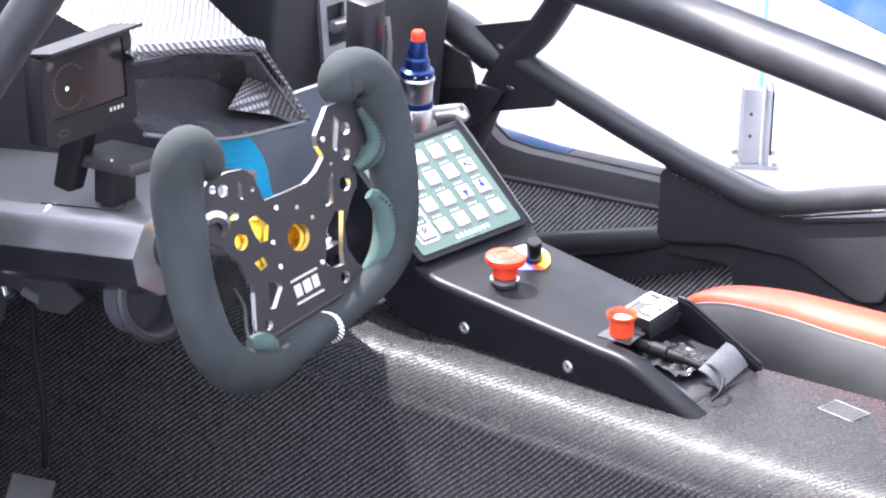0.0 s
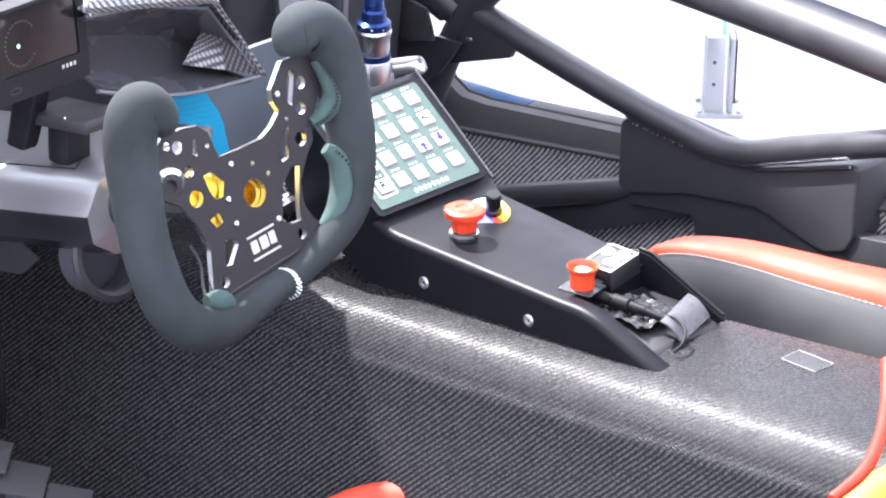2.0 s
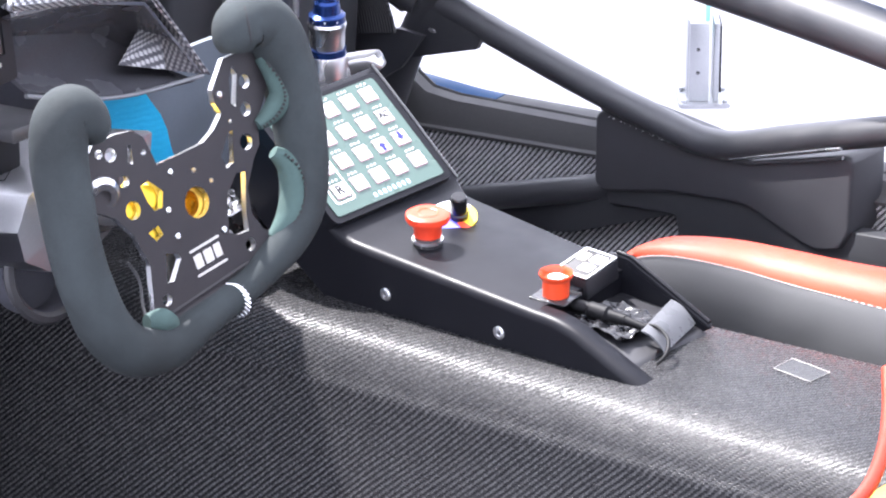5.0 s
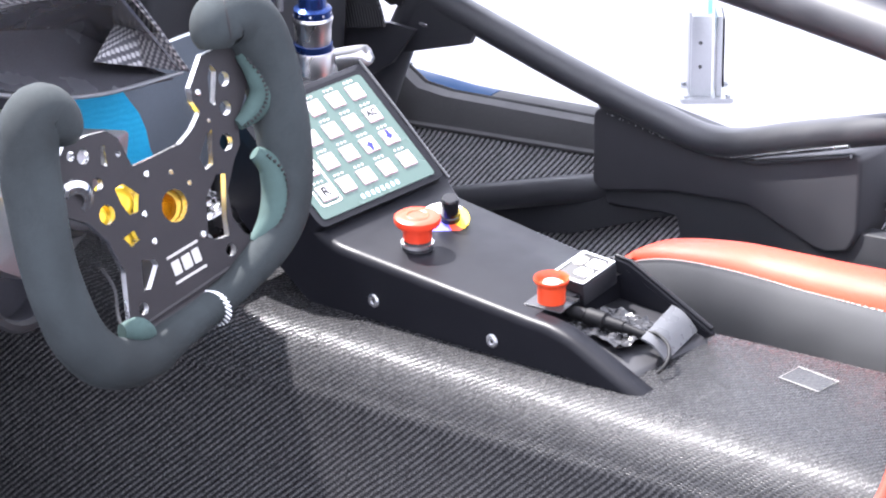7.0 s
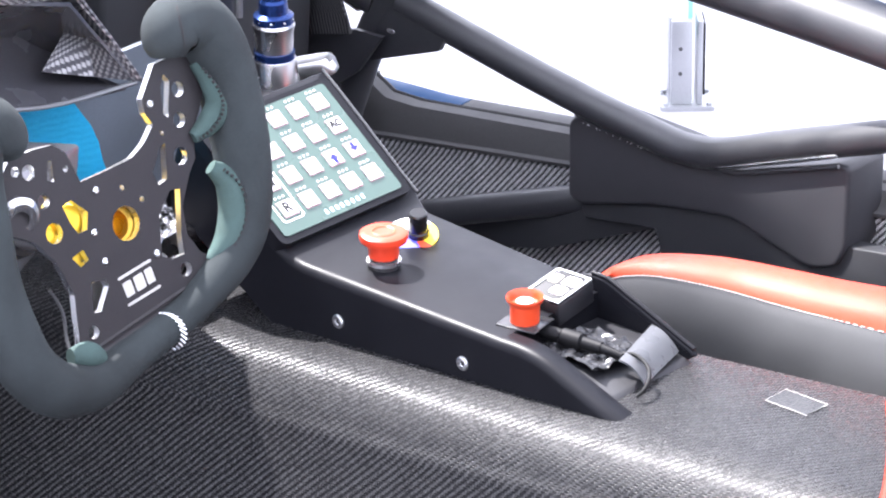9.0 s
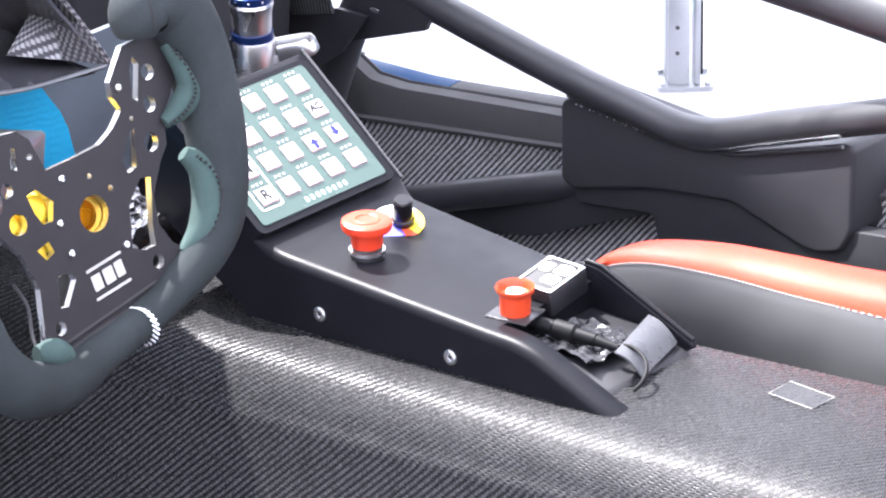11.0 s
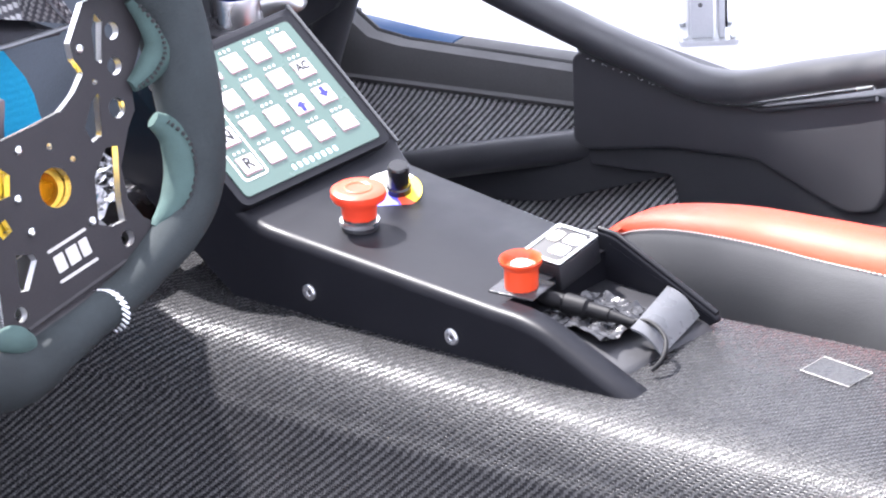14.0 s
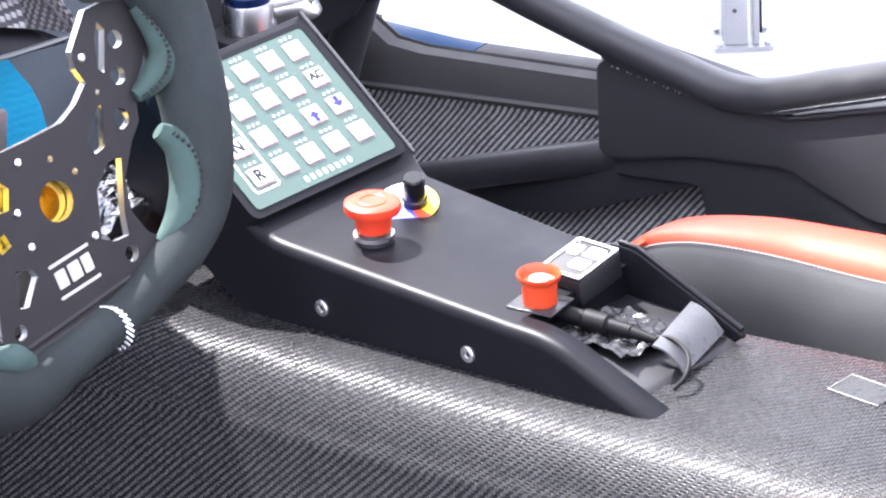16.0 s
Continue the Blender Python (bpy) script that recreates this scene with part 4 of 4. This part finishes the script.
# maker's badge as plain shapes
for w, h, x, y in ((36, 2.2, 3, 13), (36, 2.2, 6, -9), (9, 12, -7, 1), (10, 12, 5, 2.5), (8, 12, 16, 4)):
    part("badge", plate(rounded([(-w / 2000, -h / 2000), (w / 2000, -h / 2000), (w / 2000, h / 2000), (-w / 2000, h / 2000)], 0.001, 2), [], 0.0004, WM @ pose(x / 1000, y / 1000, 0.0036, 0, 0, 7), 0), M_GREY_INK, wheel, "pale grey printed badge")
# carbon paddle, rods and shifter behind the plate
part("shift_paddle", plate(rounded(mm([(-45, -28), (52, -12), (60, 6), (40, 22), (-30, 8)]), 0.006, 3), [], 0.002, WM @ pose(0, 0, -0.022), 0), M_CARBON_DASH_LIT, wheel, "carbon paddle")
for dy in (0, -6):
    part("rod", tube([on_wheel(-48, -32 + dy, 2), on_wheel(46, -17 + dy, 2)], 0.0022, 10), M_ANOD, wheel)
part("paddle_blade", tube([on_wheel(-68, 20, -14), on_wheel(-64, 2, -10), on_wheel(-70, -18, -6), on_wheel(-74, -28, 0)], 0.0016, 10, steps=5, flat=0.5), M_GREY_PLATE, wheel, "thin grey blade")
part("switch_pod", lathe([(0, -0.02), (0.017, -0.02), (0.017, 0.005), (0.013, 0.009), (0.007, 0.009), (0.007, 0.004), (0, 0.004)], WM @ pose(-0.087, 0.085, -0.004, 18, -20, 0), 28), M_STEEL, wheel, "polished steel switch pod")

# ---- foil-wrapped pipe in front of the console ----
wrap = bmesh.new()
nr, nc = 60, 44
grid = []
for a in range(nr):
    s = a / (nr - 1)
    c = Vector((-0.240 + 0.070 * s, -0.008 - 0.01 * s, 0.666 - 0.016 * s))
    ring = []
    for k in range(nc):
        ang = 2 * math.pi * k / nc
        r = 0.035 * (1 + 0.16 * noise.noise(Vector((s * 9, math.cos(ang) * 2.5, math.sin(ang) * 2.5))) + 0.10 * noise.noise(Vector((s * 26, math.cos(ang) * 7, math.sin(ang) * 7))))
        ring.append(wrap.verts.new(c + Vector((0.15 * r * math.cos(ang), r * math.cos(ang), r * math.sin(ang)))))
    grid.append(ring)
for a in range(nr - 1):
    for k in range(nc):
        wrap.faces.new((grid[a][k], grid[a][(k + 1) % nc], grid[a + 1][(k + 1) % nc], grid[a + 1][k]))
wrap.faces.new(grid[0])
wrap.faces.new(grid[-1])
bmesh.ops.recalc_face_normals(wrap, faces=wrap.faces)
single("foil_wrapped_pipe", wrap, M_FOIL, "crinkled silver foil wrapped round a pipe in front of the console", "wrapped pipe", smooth=0)

# ---- steering column ----
col = thing("steering_column", (-0.4, -0.25, 0.6), "dark satin steering column shroud behind the wheel", "steering column")
SECTION = rounded([(0.137, 0.0096), (0.0, 0.0), (-0.0135, -0.0065), (-0.028, -0.0375), (-0.021, -0.068), (0.010, -0.088), (0.055, -0.088), (0.130, -0.040)], 0.0025, 2)
rows = []
for x, s in ((-0.95, 1.0), (-0.45, 1.0), (-0.16, 1.0), (-0.153, 0.98), (-0.150, 0.80), (-0.145, 0.40)):
    z = 0.80 + 0.25 * (x + 0.154)
    rows.append([(x, -0.275 + 0.026 + s * (dy - 0.026), z - 0.042 + s * (dz + 0.042)) for dy, dz in SECTION + SECTION[:1]])
part("shroud", sheet(rows), M_COLUMN, col, "faceted satin metal shroud", 12)
part("cover_seam", tube([(-0.4279, -0.1417, 0.7412), (-0.3014, -0.1956, 0.7690), (-0.2392, -0.2269, 0.7824), (-0.2023, -0.2724, 0.7885), (-0.32, -0.2735, 0.7590)], 0.0008, 6), M_INK, col, "dark line round the cover plate")
part("shaft", tube([(-0.165, -0.25, 0.764), (-0.01, -0.247, 0.812)], 0.014, 20), M_STEEL, col)
part("shaft_boot", tube([(-0.165, -0.25, 0.764), (-0.10, -0.249, 0.785)], [0.034, 0.02], 24), M_BLACK, col)
part("top_pad", box((0.09, 0.055, 0.014), pose(*(-0.2269, -0.2500, 0.8295), 0, -9, 0), 0.004), M_TRIM, col, "dark padded block")
part("pad_stem", box((0.03, 0.03, 0.05), Matrix.Translation(Vector((-0.2269, -0.2500, 0.8295)) + Vector((-0.01, 0, -0.025))), 0.003), M_DISP, col)
cbk = thing("column_bracket", (-0.32, -0.27, 0.62), "bent grey steel bracket hanging under the steering column", "bracket")
BKM = Matrix(((1, 0, 0, 0), (0, 0, 1, -0.27), (0, 1, 0, 0), (0, 0, 0, 1)))
part("flange", plate([(-0.420, 0.668), (-0.389, 0.6555), (-0.350, 0.650), (-0.324, 0.6417), (-0.285, 0.6506), (-0.2597, 0.6747), (-0.300, 0.690), (-0.420, 0.700)], [], 0.003, BKM, 0), M_TRIM, cbk)
part("bright_tab", plate([(-0.350, 0.6515), (-0.324, 0.6497), (-0.3238, 0.6600), (-0.3456, 0.6600)], [], 0.003, BKM @ pose(0, 0, -0.004), 0), M_SATIN, cbk, "bright bent tab")
part("end_hook", tube([(-0.380, -0.274, 0.648), (-0.372, -0.276, 0.640), (-0.364, -0.276, 0.646)], 0.0035, 10, steps=4), M_STEEL, cbk)
part("loom", tube([(-0.335, -0.272, 0.66), (-0.337, -0.27, 0.60), (-0.330, -0.265, 0.53), (-0.334, -0.26, 0.46)], 0.0035, 10, steps=5), M_RUBBER, cbk, "hanging black wire")
duct = thing("air_duct", (-0.22, -0.23, 0.62), "grey ribbed round duct end below the column", "air duct")
dm = frame_of((-0.20, -0.235, 0.688), (0, 1, 0), (-0.3, 0, 0.95))
part("rim", lathe([(0.036, 0), (0.045, 0), (0.047, 0.004), (0.045, 0.008), (0.040, 0.010), (0.036, 0.006)], dm, 36, cap=False), M_TRIM, duct)
part("throat", lathe([(0, -0.03), (0.037, -0.03), (0.037, 0.004), (0.036, 0.004), (0.035, -0.025), (0, -0.025)], dm, 36), M_DARK, duct)

# ---- dashboard ----
rows = [[(-0.445 - 0.08 * k, -0.75 + 0.13 * j, 0.962 + 0.012 * k - 0.01 * abs(j - 5) / 5) for j in range(11)] for k in range(7)]
single("dash_top", sheet(rows, thick=-0.006), M_CARBON_DASH_LIT, "carbon twill dashboard top under the windscreen", "dashboard", kind="structure", smooth=60)
# Unseen side panel, added to keep the footwell dark.
single("footwell_light_block", box((0.70, 0.02, 0.7), pose(-0.66, -0.66, 0.58)), M_DARK, "unseen dark panel keeping light out of the footwell", "kick panel", kind="structure", smooth=0)
dash = thing("instrument_binnacle", (-0.3, -0.15, 0.8), "carbon twill instrument binnacle with a flared hood", "binnacle")
rows = []
for k in range(9):
    s = k / 8
    x = -0.2 - 0.24 * s
    zt = 0.025 * s
    yf = -0.027 + 0.06 * s
    row = [(x, -0.252, 0.94 + zt), (x, -0.246, 0.942 + zt), (x, -0.18, 0.935 + zt)]
    row += [(x, -0.11 + 0.03 * s, 0.922 + zt), (x, -0.094 + 0.06 * s, 0.912 + zt), (x, -0.085 + 0.075 * s, 0.90 + zt)]
    row += [(x, yf - 0.03, 0.865 + zt), (x, yf, 0.818 + 0.02 * s)]
    rows.append(row)
part("hood", sheet(rows, thick=0.0015), M_CARBON_DASH_LIT, dash, "carbon twill hood, bright light painted into its tone")
inner = []
for y0, z0, y1, z1 in ((-0.256, 0.938, -0.235, 0.86), (-0.18, 0.929, -0.17, 0.835), (-0.10, 0.905, -0.11, 0.822), (-0.032, 0.817, -0.036, 0.813)):
    inner.append([(-0.202, y0, z0), (-0.24, y0 * 0.97, z0 - 0.25 * (z0 - z1)), (-0.262, (y0 + y1) / 2, (z0 + z1) / 2), (-0.24, y1, z1 + 0.12 * (z0 - z1)), (-0.208, y1, z1)])
part("recess", sheet(inner, thick=-0.003), M_RECESS, dash, "polished dark recess", 60)
rows = [[(-0.2000, -0.0883, 0.9076), (-0.2000, -0.0553, 0.8621), (-0.2000, -0.0226, 0.8154)], [(-0.2170, -0.0744, 0.8979), (-0.2200, -0.0664, 0.8615), (-0.2120, -0.0665, 0.8301)], [(-0.2320, -0.0626, 0.8893), (-0.2360, -0.0813, 0.8624), (-0.2220, -0.1153, 0.8467)]]
part("side_wall", sheet(rows, thick=-0.002), M_CARBON_LINING_LIT, dash, "carbon twill side wall, painted lighter as if lit")
rows = [[(-0.2010, -0.2548, 0.9552), (-0.2010, -0.1758, 0.9399), (-0.2010, -0.1050, 0.9257), (-0.2010, -0.0905, 0.9173)], [(-0.1980, -0.2575, 0.9499), (-0.1980, -0.1785, 0.9345), (-0.1980, -0.1077, 0.9207), (-0.1980, -0.0902, 0.9122)], [(-0.2010, -0.2548, 0.9443), (-0.2010, -0.1757, 0.9283), (-0.2010, -0.1010, 0.9135), (-0.2010, -0.0843, 0.9063)]]
part("front_lip", sheet(rows, thick=-0.0015), M_CARBON_DASH_LIT, dash, "downturned carbon lip")
part("lower_lip", tube([(-0.206, -0.24, 0.858), (-0.206, -0.17, 0.834), (-0.206, -0.11, 0.821), (-0.203, -0.03, 0.8165)], 0.0022, 8, steps=4), M_SATIN, dash)

pan = thing("lower_dash_panel", (-0.3, -0.1, 0.7), "padded dash panel, coloured blue beside charcoal cloth, with a stitched seam", "dash panel")
rowsb, rowsd = [], []
for k in range(9):
    z = 0.66 + 0.14 * k / 8
    seam = -0.036 - 0.47 * (z - 0.80) + 0.004 * math.sin(z * 70)
    rowsb.append([(-0.285 - 0.006 * math.sin(j * 0.5), -0.14 + (seam + 0.14) * j / 6, z) for j in range(7)])
    rowsd.append([(-0.287 - 0.006 * math.sin(j * 0.5), seam + (0.15 - seam) * j / 6, z) for j in range(7)])
part("blue_pad", sheet(rowsb, thick=-0.006), M_PAD_BLUE, pan, "ribbed pad coloured bright blue")
part("charcoal_pad", sheet(rowsd, thick=-0.006), M_CLOTH_DARK, pan, "charcoal cloth")

cs = thing("centre_stack", (-0.5, 0.2, 0.60), "matt black centre stack with a slotted metal latch rail", "centre stack")
part("face", prism(rounded([(-0.50, 0.60), (-0.47, 0.60), (-0.45, 0.85), (-0.46, 1.03), (-0.49, 1.06), (-0.62, 1.04), (-0.62, 0.60)], 0.01, 3), 0.165, 0.44, 0.006), M_STACK, cs)
LM = frame_of((-0.4440, 0.2498, 0.7770), (0, 1, 0), (-0.13, 0, 0.99))
rail = part("latch_rail", plate(rounded([(-0.022, -0.06), (0.022, -0.06), (0.022, 0.09), (-0.022, 0.09)], 0.003, 2), [rounded([(-0.013, a), (0.013, a), (0.013, a + 0.018), (-0.013, a + 0.018)], 0.002, 2) for a in (-0.045, -0.018, 0.009, 0.036)], 0.006, LM, 0), M_SATIN, cs, "slotted grey rail")
part("latch", box((0.024, 0.014, 0.010), LM @ pose(0.001, 0.004, 0.004, 20), 0.002), M_STEEL, rail, "bright latch block")

# ---- display ----
disp = thing("dash_display", (-0.22, -0.3, 0.86), "dark dash display in a black hooded case with one green light", "display")
DM = frame_of((-0.2150, -0.3023, 0.9190), (-0.05, 1, -0.0), (-0.12, 0, 0.99)) @ Matrix.Scale(0.83, 4)
part("case", box((0.142, 0.108, 0.03), DM @ pose(0, 0, -0.017), 0.005), M_DISP, disp)
part("screen", box((0.118, 0.070, 0.001), DM @ pose(-0.003, 0.012, -0.0015)), M_SCREEN, disp, "dark glass showing nothing")
part("bezel", plate(rounded([(-0.071, -0.054), (0.071, -0.054), (0.071, 0.054), (-0.071, 0.054)], 0.006, 3), [rounded([(-0.062, -0.024), (0.058, -0.024), (0.058, 0.047), (-0.062, 0.047)], 0.003, 3)], 0.003, DM @ pose(0, 0, 0.001), 0), M_DISP, disp)
part("hood", sheet([[DM @ Vector((x, 0.055 + 0.004 * k, 0.026 * k - 0.03)) for x in (-0.072, -0.03, 0.03, 0.072)] for k in range(3)], thick=0.003), M_DISP, disp, "grey sun hood")
for k in range(24):
    a = radians(40 + 280 * k / 23)
    part("tick", box((0.0022, 0.0022, 0.0004), DM @ pose(-0.028 + 0.024 * math.cos(a), 0.010 + 0.026 * math.sin(a), -0.0008)), M_SILL, disp)
part("light", lathe([(0, -0.001), (0.0025, -0.001), (0, 0.0005)], DM @ pose(-0.032, 0.008, 0), 12), M_LED, disp, "small green light")
for k in range(4):
    part("button", box((0.003, 0.0045, 0.001), DM @ pose(0.030 + 0.006 * k, -0.033, 0.0015)), M_GREY_INK, disp)
part("mark", plate(ring_of(0, 0, 0.009, 16, 0.004), [ring_of(0, 0, 0.0078, 16, 0.003)], 0.0003, DM @ pose(-0.045, -0.041, 0.0014), 0), M_GREY_PLATE, disp, "oval maker's mark")
brk = thing("display_bracket", (-0.22, -0.3, 0.8), "folded black bracket behind the display", "bracket")
part("folded_plate", prism(rounded([(-0.29, 0.79), (-0.265, 0.79), (-0.245, 0.85), (-0.245, 0.885), (-0.27, 0.885)], 0.004, 2), -0.285, -0.265, 0.003), M_DISP, brk)

# ---- hydraulic cylinder ----
cyl = thing("hydraulic_cylinder", (-0.27, 0.2, 0.7), "upright hydraulic cylinder with silver body, blue fittings and red cap", "hydraulic cylinder")
HM = Matrix.Translation((-0.272, 0.2, 0.728)) @ Matrix.Diagonal((1, 1, 0.84, 1))
part("body", lathe([(0, 0), (0.0195, 0), (0.0195, 0.028), (0.019, 0.029), (0, 0.029)], HM, 40), M_STEEL, cyl, "turned silver body")
part("blue_ring", lathe([(0, 0.029), (0.0182, 0.029), (0.0182, 0.0365), (0, 0.0365)], HM, 40), M_BLUE_ANOD, cyl, "blue anodised ring")
part("upper_body", lathe([(0, 0.0365), (0.0165, 0.0365), (0.0172, 0.045), (0.0172, 0.056), (0.0192, 0.066), (0.018, 0.069), (0, 0.069)], HM, 40), M_STEEL, cyl, "turned silver collar")
fit = part("fitting", lathe([(0, 0.069), (0.0180, 0.069), (0.0180, 0.077), (0.0135, 0.080), (0.0128, 0.092), (0.0108, 0.095), (0.0104, 0.108), (0.0085, 0.116), (0, 0.116)], HM, 24), M_BLUE_ANOD, cyl, "blue anodised fitting", 20)
for k in range(7):
    part("dot", lathe([(0, 0), (0.0014, 0), (0, 0.001)], HM @ pose(0.0178 * math.cos(k * 0.7 - 1.6), 0.0178 * math.sin(k * 0.7 - 1.6), 0.073, 0, 90, math.degrees(k * 0.7 - 1.6)), 8), M_EDGE, fit)
part("cap", lathe([(0, 0.116), (0.0072, 0.116), (0.0076, 0.124), (0.0055, 0.1285), (0, 0.129)], HM, 20), M_RED, cyl, "red cap")
part("clamp", tube([HM @ Vector(p) for p in ((0.010, 0.018, 0.016), (0.020, 0.032, 0.018), (0.030, 0.039, 0.020), (0.037, 0.034, 0.020), (0.034, 0.025, 0.017), (0.020, 0.010, 0.013))], 0.008, 14, steps=6, flat=0.18, axis=(0.3, -0.9, 0.0)), M_STEEL, cyl, "looped silver clamp strap")
part("bracket", box((0.05, 0.06, 0.012), pose(-0.272, 0.2, 0.722), 0.002), M_BLACK, cyl)
part("post", box((0.035, 0.035, 0.13), pose(-0.285, 0.2, 0.652), 0.003), M_BLACK, cyl)
hb = thing("lever_strip", (-0.25, 0.12, 0.75), "thin bright lever strip beside the centre stack", "lever")
part("strip", tube([(-0.2886, 0.1700, 0.8540), (-0.2833, 0.1700, 0.8242), (-0.2840, 0.1700, 0.7956)], 0.003, 10), M_SATIN, hb)
part("mount", box((0.03, 0.03, 0.26), pose(-0.31, 0.16, 0.74), 0.003), M_BLACK, hb)

# ---- passenger seat ----
seat = thing("passenger_seat", (0.3, 0.35, 0.25), "dark grey passenger bucket seat with an orange top band", "car seat")
top_line = spline([(0.0477, 0.2800, 0.6072), (0.0562, 0.2950, 0.6176), (0.0901, 0.3000, 0.6308), (0.1570, 0.3000, 0.6472), (0.2302, 0.3000, 0.6578), (0.2932, 0.3000, 0.6665), (0.4528, 0.3000, 0.6927)], 6)
seam_line = spline([(0.0551, 0.2750, 0.6087), (0.0790, 0.2750, 0.6206), (0.1194, 0.2750, 0.6319), (0.1862, 0.2750, 0.6410), (0.2520, 0.2750, 0.6457), (0.3149, 0.2750, 0.6516), (0.4748, 0.2750, 0.6664)], 6)
band, side, back = [], [], []
for a, c in zip(top_line, seam_line):
    bulge = Vector((0, -0.006, 0.004))
    band.append([a + Vector((0, 0.03, -0.02)), a + Vector((0, 0.012, -0.001)), a, a.lerp(c, 0.33) + bulge, a.lerp(c, 0.7) + bulge * 0.8, c])
    side.append([c, c + Vector((0, -0.006, -0.008)), c + Vector((0, -0.012, -0.04)), c + Vector((0, -0.016, -0.09)), c + Vector((0, -0.01, -0.18)), c + Vector((0, 0.0, -0.36))])
    back.append([a + Vector((0, 0.03, -0.02)), a + Vector((0, 0.06, -0.10)), a + Vector((0, 0.09, -0.30))])
part("orange_band", sheet(band, thick=-0.003), M_ORANGE, seat, "bright orange leatherette band", 60)
part("side_panel", sheet(side, thick=-0.003), M_GREY_SEAT, seat, "", 60)
part("inner_bolster", sheet(back, thick=-0.003), M_GREY_SEAT, seat, "", 60)
for a, c in zip(seam_line[1::1], seam_line[2::1]):
    for k in range(3):
        p, q = a.lerp(c, k / 3 + 0.05), a.lerp(c, k / 3 + 0.22)
        part("stitch", tube([p + Vector((0, -0.004, 0.002)), q + Vector((0, -0.004, 0.002))], 0.0006, 5), M_GREY_INK, seat)
slot_m = frame_of((0.4208, 0.2550, 0.6366), (1, 0, 0.05), (0, 0.1, 1))
part("belt_slot", plate(rounded([(-0.03, -0.03), (0.03, -0.035), (0.035, 0.03), (-0.02, 0.03)], 0.008, 3), [rounded([(-0.022, -0.022), (0.022, -0.026), (0.026, 0.022), (-0.014, 0.022)], 0.006, 3)], 0.006, slot_m, 0), M_GREY_PLATE, seat, "grey belt slot frame")
part("belt_lining", box((0.05, 0.05, 0.002), slot_m @ pose(0, 0, -0.006)), M_ORANGE, seat, "orange lining in the slot")

# ---- driver's seat ----
ds = thing("driver_seat", (0.6, -0.3, 0.25), "driver's bucket seat with orange and yellow bolsters", "car seat")
part("front_bolster", tube([(0.0708, -0.2733, 0.4800), (0.0635, -0.1597, 0.4800), (0.0900, -0.1083, 0.4800), (0.1433, -0.0764, 0.4800), (0.2289, -0.0550, 0.4600)], [0.02, 0.022, 0.022, 0.022, 0.02], 20, steps=5), M_ORANGE, ds, "orange cushion edge")
part("side_wing", tube([(0.5865, -0.0743, 0.6200), (0.5927, -0.0292, 0.6400), (0.6223, -0.0059, 0.6600), (0.6854, -0.0212, 0.7000)], [0.026, 0.03, 0.034, 0.036], 24, steps=5), M_YELLOW_SEAT, ds, "yellow leatherette bolster")
part("wing_edge", tube([(0.6242, -0.1420, 0.7000), (0.6225, -0.0972, 0.7100), (0.6043, -0.0529, 0.7200), (0.5763, -0.0090, 0.7300), (0.5487, 0.0248, 0.7500)], [0.005, 0.006, 0.006, 0.006, 0.006], 12, steps=5), M_ORANGE, ds, "orange piping")
part("cushion", box((0.45, 0.40, 0.12), pose(0.62, -0.42, 0.34), 0.04, 4), M_GREY_SEAT, ds)

# ---- pedal box plates ----
for (x, y, z), w in (((-0.2389, -0.3600, 0.5003), 0.07), ((-0.1986, -0.3500, 0.4844), 0.075), ((-0.1452, -0.3400, 0.4761), 0.07)):
    p = thing("foot_plate", (x, y, 0.245), "dark grey metal foot plate above the footwell floor", "foot plate", "foot plates")
    part("tread", box((w * 0.62, w * 0.9, 0.004), pose(x, y, z, 0, 10, 42), 0.0015), M_GREY_PLATE, p)
    part("stand", box((0.02, 0.03, z - 0.247), pose(x, y, (z + 0.243) / 2), 0.002), M_DARK, p)

# ---- glass clamp on the stage ----
gp = thing("glass_clamp_post", (-1.088, 1.758, 0), "short polished steel clamp post holding a glass pane edge-on", "glass clamp")
GM = frame_of((-1.088, 1.758, 0), (0.71, 0.70, 0), (-0.70, 0.71, 0))
part("base_plate", plate(rounded([(-0.036, -0.022), (0.036, -0.022), (0.036, 0.04), (-0.036, 0.04)], 0.006, 3), [], 0.006, GM @ pose(0, 0, 0.006), 0), M_POST, gp)
for sx in (-0.029, 0.029):
    for sy in (-0.015, 0.032):
        part("bolt", lathe([(0, 0.006), (0.004, 0.006), (0.004, 0.010), (0.003, 0.011), (0, 0.011)], GM @ pose(sx, sy, 0), 6), M_POST, gp)
part("front_jaw", box((0.028, 0.012, 0.118), GM @ pose(-0.008, -0.006, 0.065), 0.0015), M_POST, gp)
part("side_jaw", box((0.008, 0.05, 0.118), GM @ pose(0.016, 0.012, 0.065), 0.0015), M_POST, gp)
part("far_jaw", box((0.008, 0.05, 0.118), GM @ pose(-0.020, 0.026, 0.065), 0.0015), M_POST, gp)
part("rubber_liner", box((0.0025, 0.045, 0.10), GM @ pose(0.0215, 0.01, 0.07)), M_RUBBER, gp)
for z in (0.05, 0.085):
    part("set_screw", lathe([(0, 0), (0.0028, 0), (0.0028, 0.001), (0, 0.001)], GM @ pose(-0.010, -0.012, z, 90), 10), M_SILL, gp)
pane = part("glass_pane", box((0.006, 0.5, 0.9), GM @ pose(0.004, 0.26, 0.54)), M_GLASS, gp, "clear glass sheet")
pane.visible_shadow = False
part("pane_edge", box((0.006, 0.003, 0.9), GM @ pose(0.004, 0.0075, 0.54)), M_GLASS_EDGE, gp, "cyan polished glass edge")
